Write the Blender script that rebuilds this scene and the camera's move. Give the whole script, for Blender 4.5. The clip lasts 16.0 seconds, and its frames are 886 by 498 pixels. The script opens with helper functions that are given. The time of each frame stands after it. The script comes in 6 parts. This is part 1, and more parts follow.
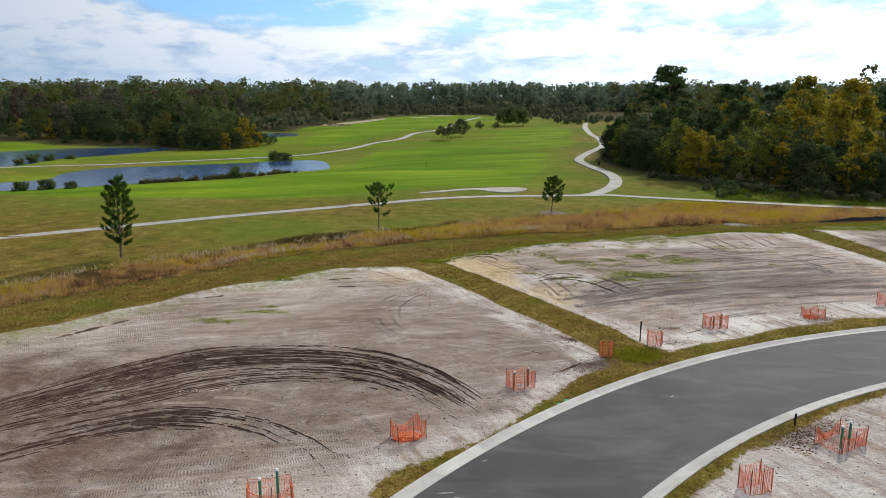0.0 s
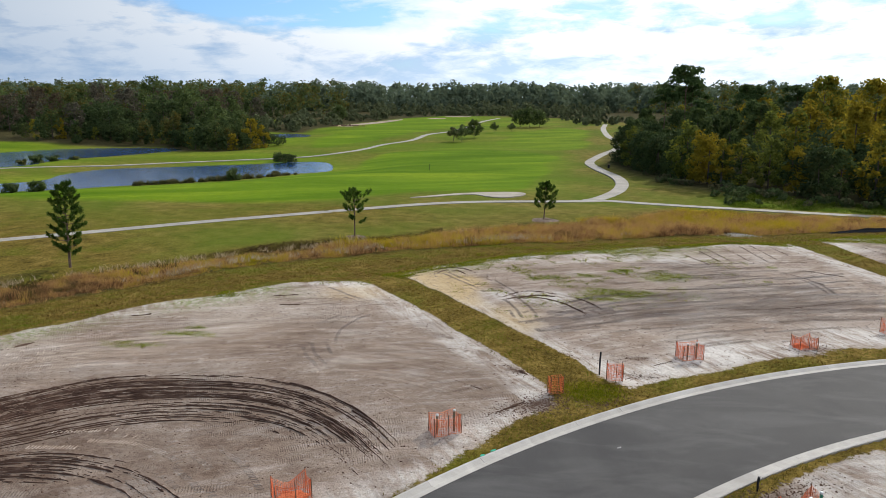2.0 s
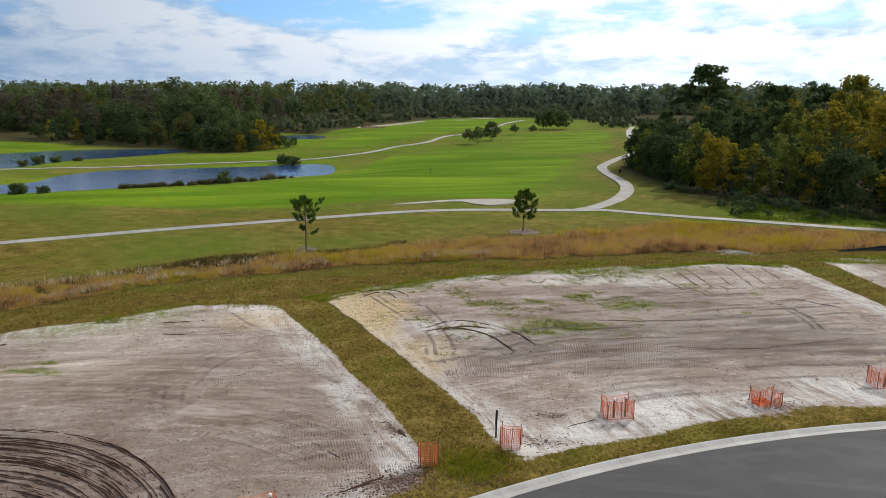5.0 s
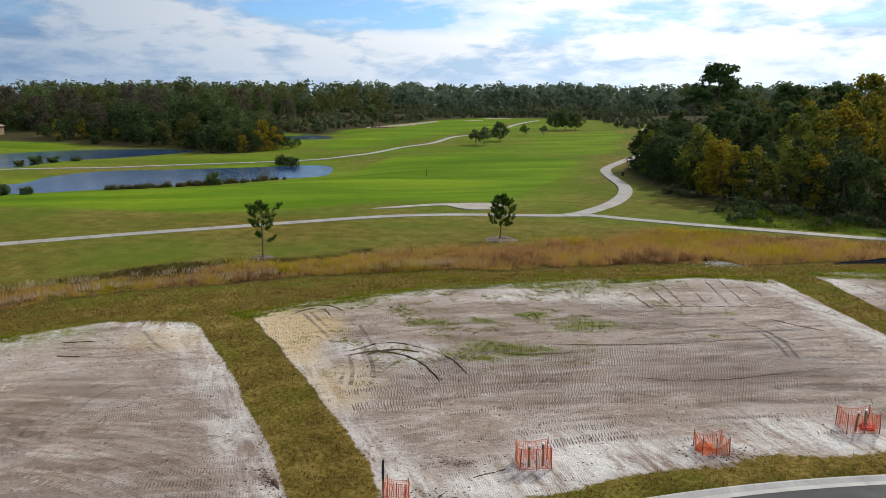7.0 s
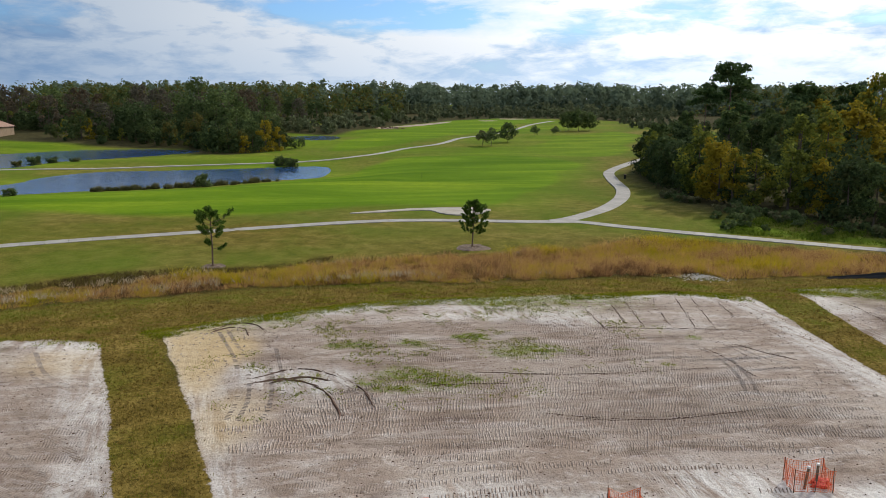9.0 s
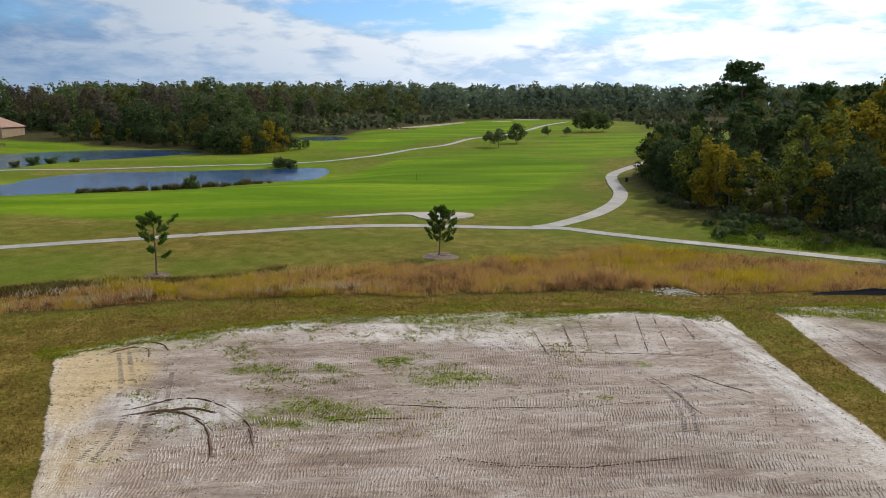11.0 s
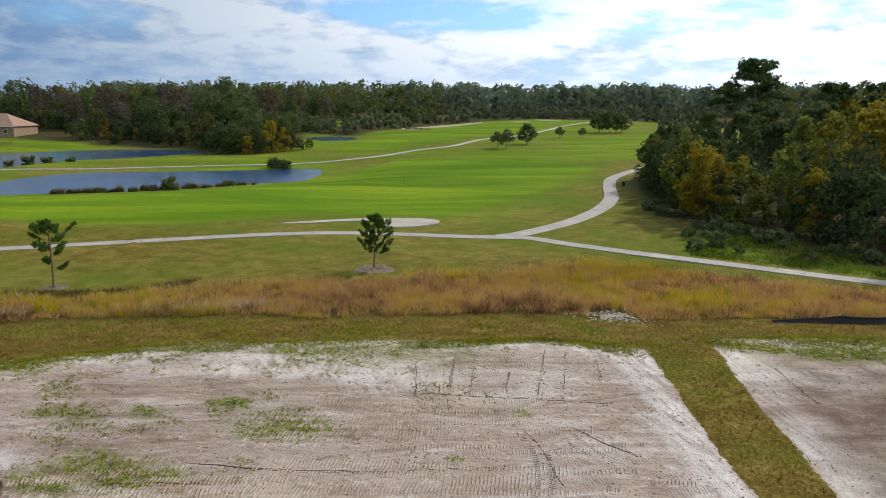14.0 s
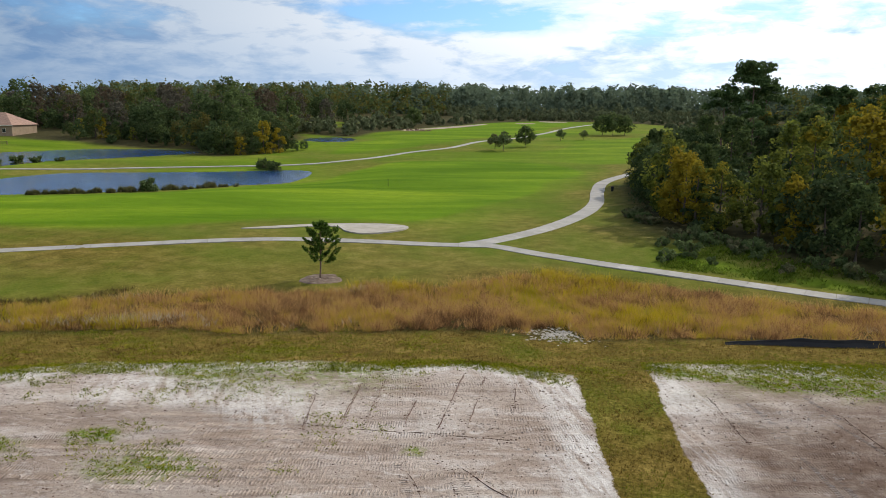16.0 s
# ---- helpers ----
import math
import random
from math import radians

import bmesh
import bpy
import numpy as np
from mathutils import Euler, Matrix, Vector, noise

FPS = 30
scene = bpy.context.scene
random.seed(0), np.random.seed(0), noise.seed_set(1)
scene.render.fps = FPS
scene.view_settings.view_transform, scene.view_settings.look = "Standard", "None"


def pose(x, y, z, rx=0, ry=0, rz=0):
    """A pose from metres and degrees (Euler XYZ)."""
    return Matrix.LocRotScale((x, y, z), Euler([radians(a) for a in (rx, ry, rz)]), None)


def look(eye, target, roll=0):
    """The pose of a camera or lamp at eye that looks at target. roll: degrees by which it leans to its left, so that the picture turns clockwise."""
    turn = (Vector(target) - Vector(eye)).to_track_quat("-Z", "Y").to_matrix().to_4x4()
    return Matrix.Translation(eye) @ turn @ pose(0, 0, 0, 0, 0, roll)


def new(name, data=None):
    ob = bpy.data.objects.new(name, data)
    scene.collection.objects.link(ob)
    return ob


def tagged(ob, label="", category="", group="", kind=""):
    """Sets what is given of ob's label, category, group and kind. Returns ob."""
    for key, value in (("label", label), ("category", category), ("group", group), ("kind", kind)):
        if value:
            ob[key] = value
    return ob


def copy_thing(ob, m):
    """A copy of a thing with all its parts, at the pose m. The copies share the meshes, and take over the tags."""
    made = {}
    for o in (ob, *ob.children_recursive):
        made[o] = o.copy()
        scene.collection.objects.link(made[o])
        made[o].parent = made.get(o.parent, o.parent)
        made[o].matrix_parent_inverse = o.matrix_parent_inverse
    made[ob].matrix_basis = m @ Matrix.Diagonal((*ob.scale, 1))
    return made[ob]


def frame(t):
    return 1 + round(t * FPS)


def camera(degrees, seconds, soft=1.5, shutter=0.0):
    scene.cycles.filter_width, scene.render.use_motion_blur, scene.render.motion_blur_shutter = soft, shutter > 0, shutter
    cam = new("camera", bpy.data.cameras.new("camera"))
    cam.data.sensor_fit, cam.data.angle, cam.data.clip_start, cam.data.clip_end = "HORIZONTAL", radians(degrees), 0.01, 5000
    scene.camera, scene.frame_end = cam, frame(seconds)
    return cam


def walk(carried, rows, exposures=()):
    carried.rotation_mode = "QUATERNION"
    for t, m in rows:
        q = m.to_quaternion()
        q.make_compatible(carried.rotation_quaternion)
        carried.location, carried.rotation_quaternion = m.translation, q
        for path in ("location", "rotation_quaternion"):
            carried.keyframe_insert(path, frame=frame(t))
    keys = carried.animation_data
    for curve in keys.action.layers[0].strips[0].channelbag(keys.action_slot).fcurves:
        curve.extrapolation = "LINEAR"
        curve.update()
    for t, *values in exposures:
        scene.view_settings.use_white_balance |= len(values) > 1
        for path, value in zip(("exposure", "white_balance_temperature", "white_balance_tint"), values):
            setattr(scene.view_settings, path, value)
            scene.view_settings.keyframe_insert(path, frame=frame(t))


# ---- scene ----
# ---- camera ----
cam = camera(63.1, 16.0, soft=0.8)
METRES, EYE, TILT, LEAN, TURN = 60.0, 15.0, 0.0, 0.0, 0.0
ROWS = [
    (0.0, 0.0, 0.0, 0.0, 0.04, -11.55, -0.2),
    (0.5, 0.0222, 0.0227, 0.0002, 0.54, -11.54, -0.23),
    (1.0, 0.0446, 0.0456, 0.0002, 1.02, -11.53, -0.24),
    (1.5, 0.0665, 0.0688, 0.0001, 1.51, -11.52, -0.27),
    (2.0, 0.0884, 0.092, 0.0002, 2.07, -11.5, -0.28),
    (2.5, 0.1104, 0.115, 0.0002, 2.62, -11.48, -0.3),
    (3.0, 0.1324, 0.1384, 0.0002, 3.12, -11.46, -0.31),
    (3.5, 0.1545, 0.1621, 0.0001, 3.62, -11.45, -0.33),
    (4.0, 0.1766, 0.1851, -0.0002, 4.1, -11.43, -0.34),
    (6.5, 0.2858, 0.2993, -0.0014, 6.28, -11.4, -0.39),
    (7.0, 0.3079, 0.3221, -0.0014, 6.72, -11.4, -0.4),
    (7.5, 0.33, 0.3453, -0.0016, 7.17, -11.39, -0.41),
    (8.0, 0.3521, 0.3683, -0.0014, 7.64, -11.39, -0.42),
    (8.5, 0.3743, 0.391, -0.0012, 8.09, -11.39, -0.42),
    (9.0, 0.3961, 0.4137, -0.0009, 8.53, -11.39, -0.42),
    (11.5, 0.5038, 0.5288, -0.0019, 10.83, -11.36, -0.45),
    (12.0, 0.5253, 0.5519, -0.0025, 11.28, -11.36, -0.47),
    (12.5, 0.5469, 0.5752, -0.0028, 11.72, -11.36, -0.49),
    (13.0, 0.5686, 0.5986, -0.0028, 12.15, -11.37, -0.52),
    (13.5, 0.5902, 0.6219, -0.0025, 12.57, -11.38, -0.53),
    (14.0, 0.6123, 0.6449, -0.0021, 13.01, -11.38, -0.54),
    (14.5, 0.6345, 0.668, -0.0015, 13.37, -11.36, -0.54),
    (15.0, 0.6546, 0.6885, -0.0008, 13.62, -11.32, -0.66),
    (15.5, 0.6732, 0.7074, 0.0, 13.81, -11.31, -0.8),
    (16.0, 0.6893, 0.7244, 0.0006, 14.05, -11.31, -0.86),
]
walk(cam, [(t, pose(0, 0, EYE, TILT, LEAN, TURN) @ pose(METRES * x, METRES * y, METRES * z, 90 + pitch, roll, yaw)) for t, x, y, z, yaw, pitch, roll in ROWS],
     exposures=[(0.0, 0.02), (4.0, 0.0), (7.0, -0.1), (9.0, -0.1), (12.5, 0.04), (14.5, 0.08), (16.0, 0.08)])

# ---- world, sun ----
SUN_DIR = Vector((0.53, 0.85, 0.70)).normalized()


class Nodes:
    """Short calls for building a node tree."""

    def __init__(self, tree):
        self.tree = tree
        tree.nodes.clear()

    def add(self, kind, inputs=None, **props):
        n = self.tree.nodes.new(kind)
        for k, v in props.items():
            setattr(n, k, v)
        for k, v in (inputs or {}).items():
            if isinstance(v, bpy.types.NodeSocket):
                self.tree.links.new(v, n.inputs[k])
            else:
                n.inputs[k].default_value = v
        return n

    def math(self, op, a, b=0.0, c=0.0, clamp=False):
        return self.add("ShaderNodeMath", {0: a, 1: b, 2: c}, operation=op, use_clamp=clamp).outputs[0]

    def noise(self, vec, scale, detail=4.0, rough=0.55, dist=0.0):
        return self.add("ShaderNodeTexNoise", {"Vector": vec, "Scale": scale, "Detail": detail, "Roughness": rough, "Distortion": dist}).outputs[0]

    def ramp(self, fac, stops):
        n = self.add("ShaderNodeValToRGB", {0: fac})
        e = n.color_ramp.elements
        while len(e) < len(stops):
            e.new(0.5)
        for el, (p, c) in zip(e, stops):
            el.position = p
            el.color = (c, c, c, 1) if isinstance(c, (int, float)) else (*c, 1)
        return n.outputs[0]

    def mix(self, fac, a, b, blend="MIX"):
        n = self.add("ShaderNodeMix", data_type="RGBA", blend_type=blend)
        for k, v in ((0, fac), (6, a), (7, b)):
            if isinstance(v, bpy.types.NodeSocket):
                self.tree.links.new(v, n.inputs[k])
            else:
                n.inputs[k].default_value = v if k == 0 else (*v, 1)
        return n.outputs[2]

    def aniso(self, vec, angle, along, across):
        """Coordinates stretched along a direction in the ground plane."""
        turned = self.add("ShaderNodeMapping", {"Vector": vec, "Rotation": (0, 0, -angle)}).outputs[0]
        return self.add("ShaderNodeMapping", {"Vector": turned, "Scale": (along, across, 1)}).outputs[0]

    def vec(self, vec, scale=(1, 1, 1), rot=(0, 0, 0), loc=(0, 0, 0)):
        return self.add("ShaderNodeMapping", {"Vector": vec, "Scale": scale, "Rotation": rot, "Location": loc}).outputs[0]


def make_world():
    w = bpy.data.worlds.new("sky")
    scene.world = w
    w.use_nodes = True
    n = Nodes(w.node_tree)
    sky = n.add("ShaderNodeTexSky", sky_type="NISHITA", sun_disc=False, sun_elevation=math.asin(SUN_DIR.z),
                sun_rotation=math.atan2(SUN_DIR.x, SUN_DIR.y), air_density=1.0, dust_density=1.2, ozone_density=1.3).outputs[0]
    co = n.add("ShaderNodeTexCoord").outputs["Generated"]
    s = n.add("ShaderNodeSeparateXYZ", {0: co})
    flat = n.vec(co, (4.4, 4.4, 19.0), (0, 0, 0), (CLOUD_X, CLOUD_Y, 0))
    big = n.noise(flat, 0.85, 8.0, 0.56, 0.35)
    fine = n.noise(n.vec(co, (5.2, 5.2, 17.0), (0, 0, 0), (3.1, 0.0, 0)), 2.6, 8.0, 0.60, 0.3)
    body = n.math("ADD", n.math("MULTIPLY", big, 0.72), n.math("MULTIPLY", fine, 0.28))
    # a bank of cloud low down, broken cloud above it
    low = n.ramp(s.outputs[2], [(0.0, 0.34), (0.055, 0.22), (0.080, 0.10), (0.098, -0.03), (0.125, -0.10), (0.30, -0.01), (1.0, 0.04)])
    side = n.math("MINIMUM", n.math("MULTIPLY", n.math("SUBTRACT", n.math("ABSOLUTE", n.math("ADD", s.outputs[0], 0.12)), 0.16), 0.42), 0.10)
    cover = n.ramp(n.math("ADD", n.math("ADD", body, low), side), [(0.43, 0.0), (0.50, 0.55), (0.60, 1.0)])
    shade = n.ramp(n.math("ADD", n.math("MULTIPLY", big, 0.5), n.math("MULTIPLY", fine, 0.5)), [(0.42, (5.2, 7.3, 10.0)), (0.53, (12.4, 12.6, 12.8))])
    haze = n.ramp(s.outputs[2], [(0.0, 0.75), (0.05, 0.35), (0.10, 0.0)])
    shade = n.mix(haze, shade, (7.4, 9.2, 11.4))
    # cloud brightens towards the sun's side and turns bluer away from it
    glow = [n.math("MINIMUM", n.math("ADD", n.math("MULTIPLY", s.outputs[0], k), 1.03), 1.10) for k in (1.04, 0.92, 0.76)]
    cloud = n.mix(1.0, shade, n.add("ShaderNodeCombineXYZ", {0: glow[0], 1: glow[1], 2: glow[2]}).outputs[0], "MULTIPLY")
    col = n.mix(cover, n.mix(1.0, sky, (0.72, 1.10, 1.62), "MULTIPLY"), cloud)
    bg = n.add("ShaderNodeBackground", {"Color": col, "Strength": SKY_STRENGTH})
    n.add("ShaderNodeOutputWorld", {0: bg.outputs[0]})


CLOUD_X, CLOUD_Y, SKY_STRENGTH = 0.6, 0.35, 0.092
make_world()
sun_data = bpy.data.lights.new("sun", "SUN")
sun_data.energy, sun_data.angle, sun_data.color = 3.7, radians(0.6), (1.0, 0.94, 0.84)
new("sun", sun_data).matrix_world = look((0, 0, 60), Vector((0, 0, 60)) - SUN_DIR)


# ---- terrain ----
# TERRAIN BEGIN
def smooth(a, b, x):
    t = np.clip((x - a) / (b - a), 0, 1)
    return t * t * (3 - 2 * t)


ROAD_C, R_IN, R_OUT, KERB = (46.43, -8.98), 52.21, 59.27, 0.67


def spline(points, step=1.0, closed=False):
    """Points of a smooth curve through a few control points."""
    p = np.array(points, float)
    q = np.vstack([p[-1], p, p[0], p[1]]) if closed else np.vstack([2 * p[0] - p[1], p, 2 * p[-1] - p[-2]])
    out = []
    for i in range(len(q) - 3):
        a, b, c, d = q[i:i + 4]
        k = max(2, int(np.hypot(*(c - b)[:2]) / step))
        t = np.linspace(0, 1, k, endpoint=False)[:, None]
        out.append(0.5 * (2 * b + (c - a) * t + (2 * a - 5 * b + 4 * c - d) * t ** 2 + (3 * b - a - 3 * c + d) * t ** 3))
    if not closed:
        out.append(p[-1:])
    return np.vstack(out)


def inside(x, y, poly):
    """Signed distance to a closed outline, positive within, and the distance alone."""
    d = np.full(np.shape(x), 1e9)
    odd = np.zeros(np.shape(x), bool)
    for (ax, ay), (bx, by) in zip(poly, np.roll(poly, -1, axis=0)):
        ex, ey = bx - ax, by - ay
        t = np.clip(((x - ax) * ex + (y - ay) * ey) / (ex * ex + ey * ey + 1e-9), 0, 1)
        d = np.minimum(d, (x - ax - t * ex) ** 2 + (y - ay - t * ey) ** 2)
        if by != ay:
            odd ^= ((ay > y) != (by > y)) & (x < ex * (y - ay) / (by - ay) + ax)
    d = np.sqrt(d)
    return np.where(odd, d, -d)


def near_box(x, y, poly, margin):
    lo, hi = poly.min(0) - margin, poly.max(0) + margin
    return (x > lo[0]) & (x < hi[0]) & (y > lo[1]) & (y < hi[1])


def field(x, y, poly, margin=14.0):
    d = np.full(np.shape(x), -margin)
    m = near_box(x, y, poly, margin)
    if np.any(m):
        d[m] = inside(x[m], y[m], poly)
    return d


BACK_X = [-60, -28.2, -24.2, -17.5, -9.5, -3.5, 2.2, 7.4, 12.5, 23, 32, 39.3, 48.5, 57, 90]
BACK_Y = [12, 44.0, 48.4, 56.4, 62.6, 64.0, 69.2, 73.2, 76.2, 79.4, 82.0, 83.0, 86.6, 88.6, 94]
POND_1 = spline([(-30.0, 193), (-31.5, 187), (-39.5, 179.5), (-50, 165), (-64, 155), (-76, 146), (-88, 139), (-104, 130), (-116, 138), (-104, 150), (-90, 160), (-92, 176), (-89, 190),
                 (-73, 199), (-56, 209), (-46.5, 217), (-38, 218), (-33, 208)], 3, True)
POND_2 = spline([(-97, 262), (-99, 243), (-105, 227), (-113, 211), (-112, 192), (-124, 180), (-150, 186), (-160, 215), (-149, 237), (-140, 257), (-118, 269)], 4, True)
POND_3 = spline([(-84, 323), (-76, 334), (-65, 323), (-61, 303), (-68, 295), (-80, 305)], 3, True)
PONDS = ((POND_1, -2.45), (POND_2, -1.95), (POND_3, 0.75))
BUNKER = spline([(-4.3, 123.3), (-0.5, 126.8), (5.0, 130.6), (11.5, 132.8), (15.0, 131.4), (14.4, 127.6), (11.3, 124.9), (8.7, 125.7), (6.2, 128.4), (2.6, 127.0), (-0.8, 124.6)], 0.6, True)


def ground_z(x, y):
    """Height of the land."""
    x, y = np.asarray(x, float), np.asarray(y, float)
    s = y - np.interp(x, BACK_X, BACK_Y)
    near = np.interp(s, [-60, -30, -20, -10, -3, 0, 6, 15, 30, 60], [-0.5, -0.45, -0.15, 0.25, 0.45, 0.35, -0.25, -0.6, -0.5, -0.5])
    r = np.hypot(x - ROAD_C[0], y - ROAD_C[1])
    near = near + (-0.47 - near) * smooth(66, 60.6, r)
    far = np.interp(y, [-400, 130, 170, 215, 260, 310, 400, 500, 650, 900, 5000], [-0.5, -0.5, -1.1, -1.2, -0.6, 1.3, 3.2, 5.8, 8, 9, 9])
    z = near + (far - near) * smooth(95, 135, y)
    z = z + 1.5 * smooth(27, 60, x) * smooth(112, 140, y) * (1 - smooth(220, 300, y))
    z = z + 0.35 * np.sin(x / 23 + 1) * np.sin(y / 31) * smooth(120, 180, y)
    for poly, w in PONDS:
        m = near_box(x, y, poly, 26)
        if np.any(m):
            d = inside(x[m], y[m], poly) if np.ndim(x) else inside(x, y, poly)
            f = smooth(-24, 0.0, d)
            zz = (z[m] if np.ndim(x) else z)
            zz = zz + (w + 0.12 - zz) * f - 1.2 * smooth(0, 5, d) - 0.12 * smooth(-0.6, 0.6, d)
            if np.ndim(x):
                z[m] = zz
            else:
                z = zz
    return z
# TERRAIN END


def wobble(x, y, size, amp):
    return amp * (np.sin(x / size + 1.3 * np.sin(y / size * 0.7)) + np.sin(y / size * 1.3 + 1.7 * np.sin(x / size * 0.6 + 2))) * 0.5


def land_z(x, y):
    """Height of the land with its small unevenness."""
    return ground_z(x, y) + (wobble(x, y, 1.1, 0.02) + wobble(x + 7, y - 3, 0.37, 0.012) + wobble(x, y, 4.3, 0.05)) * smooth(300, 80, y)


def gz(x, y):
    return float(ground_z(np.array([x]), np.array([y]))[0])


# ---- materials ----
def material(name):
    m = bpy.data.materials.new(name)
    m.use_nodes = True
    n = Nodes(m.node_tree)
    return m, n, n.add("ShaderNodeTexCoord").outputs["Object"]


def surface(n, colour, rough=0.9, bump=None, strength=0.4, distance=0.05, **more):
    ins = {"Base Color": colour, "Roughness": rough, "Specular IOR Level": more.pop("spec", 0.3)}
    ins.update({k.replace("_", " "): v for k, v in more.items()})
    if not isinstance(colour, bpy.types.NodeSocket):
        ins["Base Color"] = (*colour, 1)
    if bump is not None:
        ins["Normal"] = n.add("ShaderNodeBump", {"Height": bump, "Strength": strength, "Distance": distance}).outputs[0]
    b = n.add("ShaderNodeBsdfPrincipled", ins)
    n.add("ShaderNodeOutputMaterial", {0: b.outputs[0]})
    return b


def sand_colour(n, co):
    """Pale graded sand, pinkish where it is deeper, with drag marks and stains; its colour and its relief."""
    broad = n.noise(co, 0.075, 4, 0.6, 0.8)
    drag = n.noise(n.aniso(co, 0.27, 0.35, 1.5), 0.5, 6, 0.64, 0.9)
    spot = n.noise(co, 1.7, 6, 0.68, 0.4)
    grain = n.noise(co, 6.0, 5, 0.75)
    c = n.ramp(broad, [(0.36, (0.244, 0.183, 0.142)), (0.50, (0.306, 0.239, 0.191)), (0.64, (0.382, 0.317, 0.262))])
    c = n.mix(n.ramp(drag, [(0.49, 0.0), (0.68, 0.62)]), c, (0.52, 0.462, 0.412))
    c = n.mix(n.ramp(drag, [(0.32, 0.7), (0.45, 0.0)]), c, (0.155, 0.112, 0.090))
    c = n.mix(n.ramp(spot, [(0.32, 0.6), (0.40, 0.0)]), c, (0.110, 0.077, 0.058))
    c = n.mix(n.ramp(n.noise(n.aniso(co, 0.2, 0.7, 1.6), 1.5, 7, 0.74, 0.8), [(0.54, 0.0), (0.66, 0.5)]), c, (0.58, 0.525, 0.475))
    c = n.mix(n.ramp(grain, [(0.37, 0.6), (0.47, 0.0)]), c, (0.140, 0.100, 0.077))
    warp = n.add("ShaderNodeVectorMath", {0: n.add("ShaderNodeTexNoise", {"Vector": co, "Scale": 0.045, "Detail": 2.0}).outputs["Color"], "Scale": 7.0}, operation="SCALE").outputs[0]
    v = n.vec(n.add("ShaderNodeVectorMath", {0: co, 1: warp}, operation="ADD").outputs[0], (1, 1, 1), (0, 0, -0.27))
    lane = n.add("ShaderNodeTexWave", {"Vector": v, "Scale": 0.31, "Distortion": 3.0, "Detail": 3.0, "Detail Scale": 0.4}, bands_direction="Y").outputs["Fac"]
    bar = n.add("ShaderNodeTexWave", {"Vector": v, "Scale": 2.6, "Distortion": 2.2, "Detail": 2.0, "Detail Scale": 1.5}, bands_direction="X").outputs["Fac"]
    press = n.math("MULTIPLY", n.math("MULTIPLY", n.ramp(lane, [(0.35, 0.0), (0.6, 1.0)]), n.ramp(bar, [(0.25, 1.0), (0.6, 0.0)])), n.ramp(n.noise(co, 0.13, 5, 0.65), [(0.49, 0.0), (0.60, 0.9)]))
    c = n.mix(n.math("MULTIPLY", press, 0.32), c, (0.115, 0.080, 0.062))
    return c, n.math("SUBTRACT", n.math("ADD", n.math("MULTIPLY", drag, 0.6), spot), n.math("MULTIPLY", press, 0.35)), grain


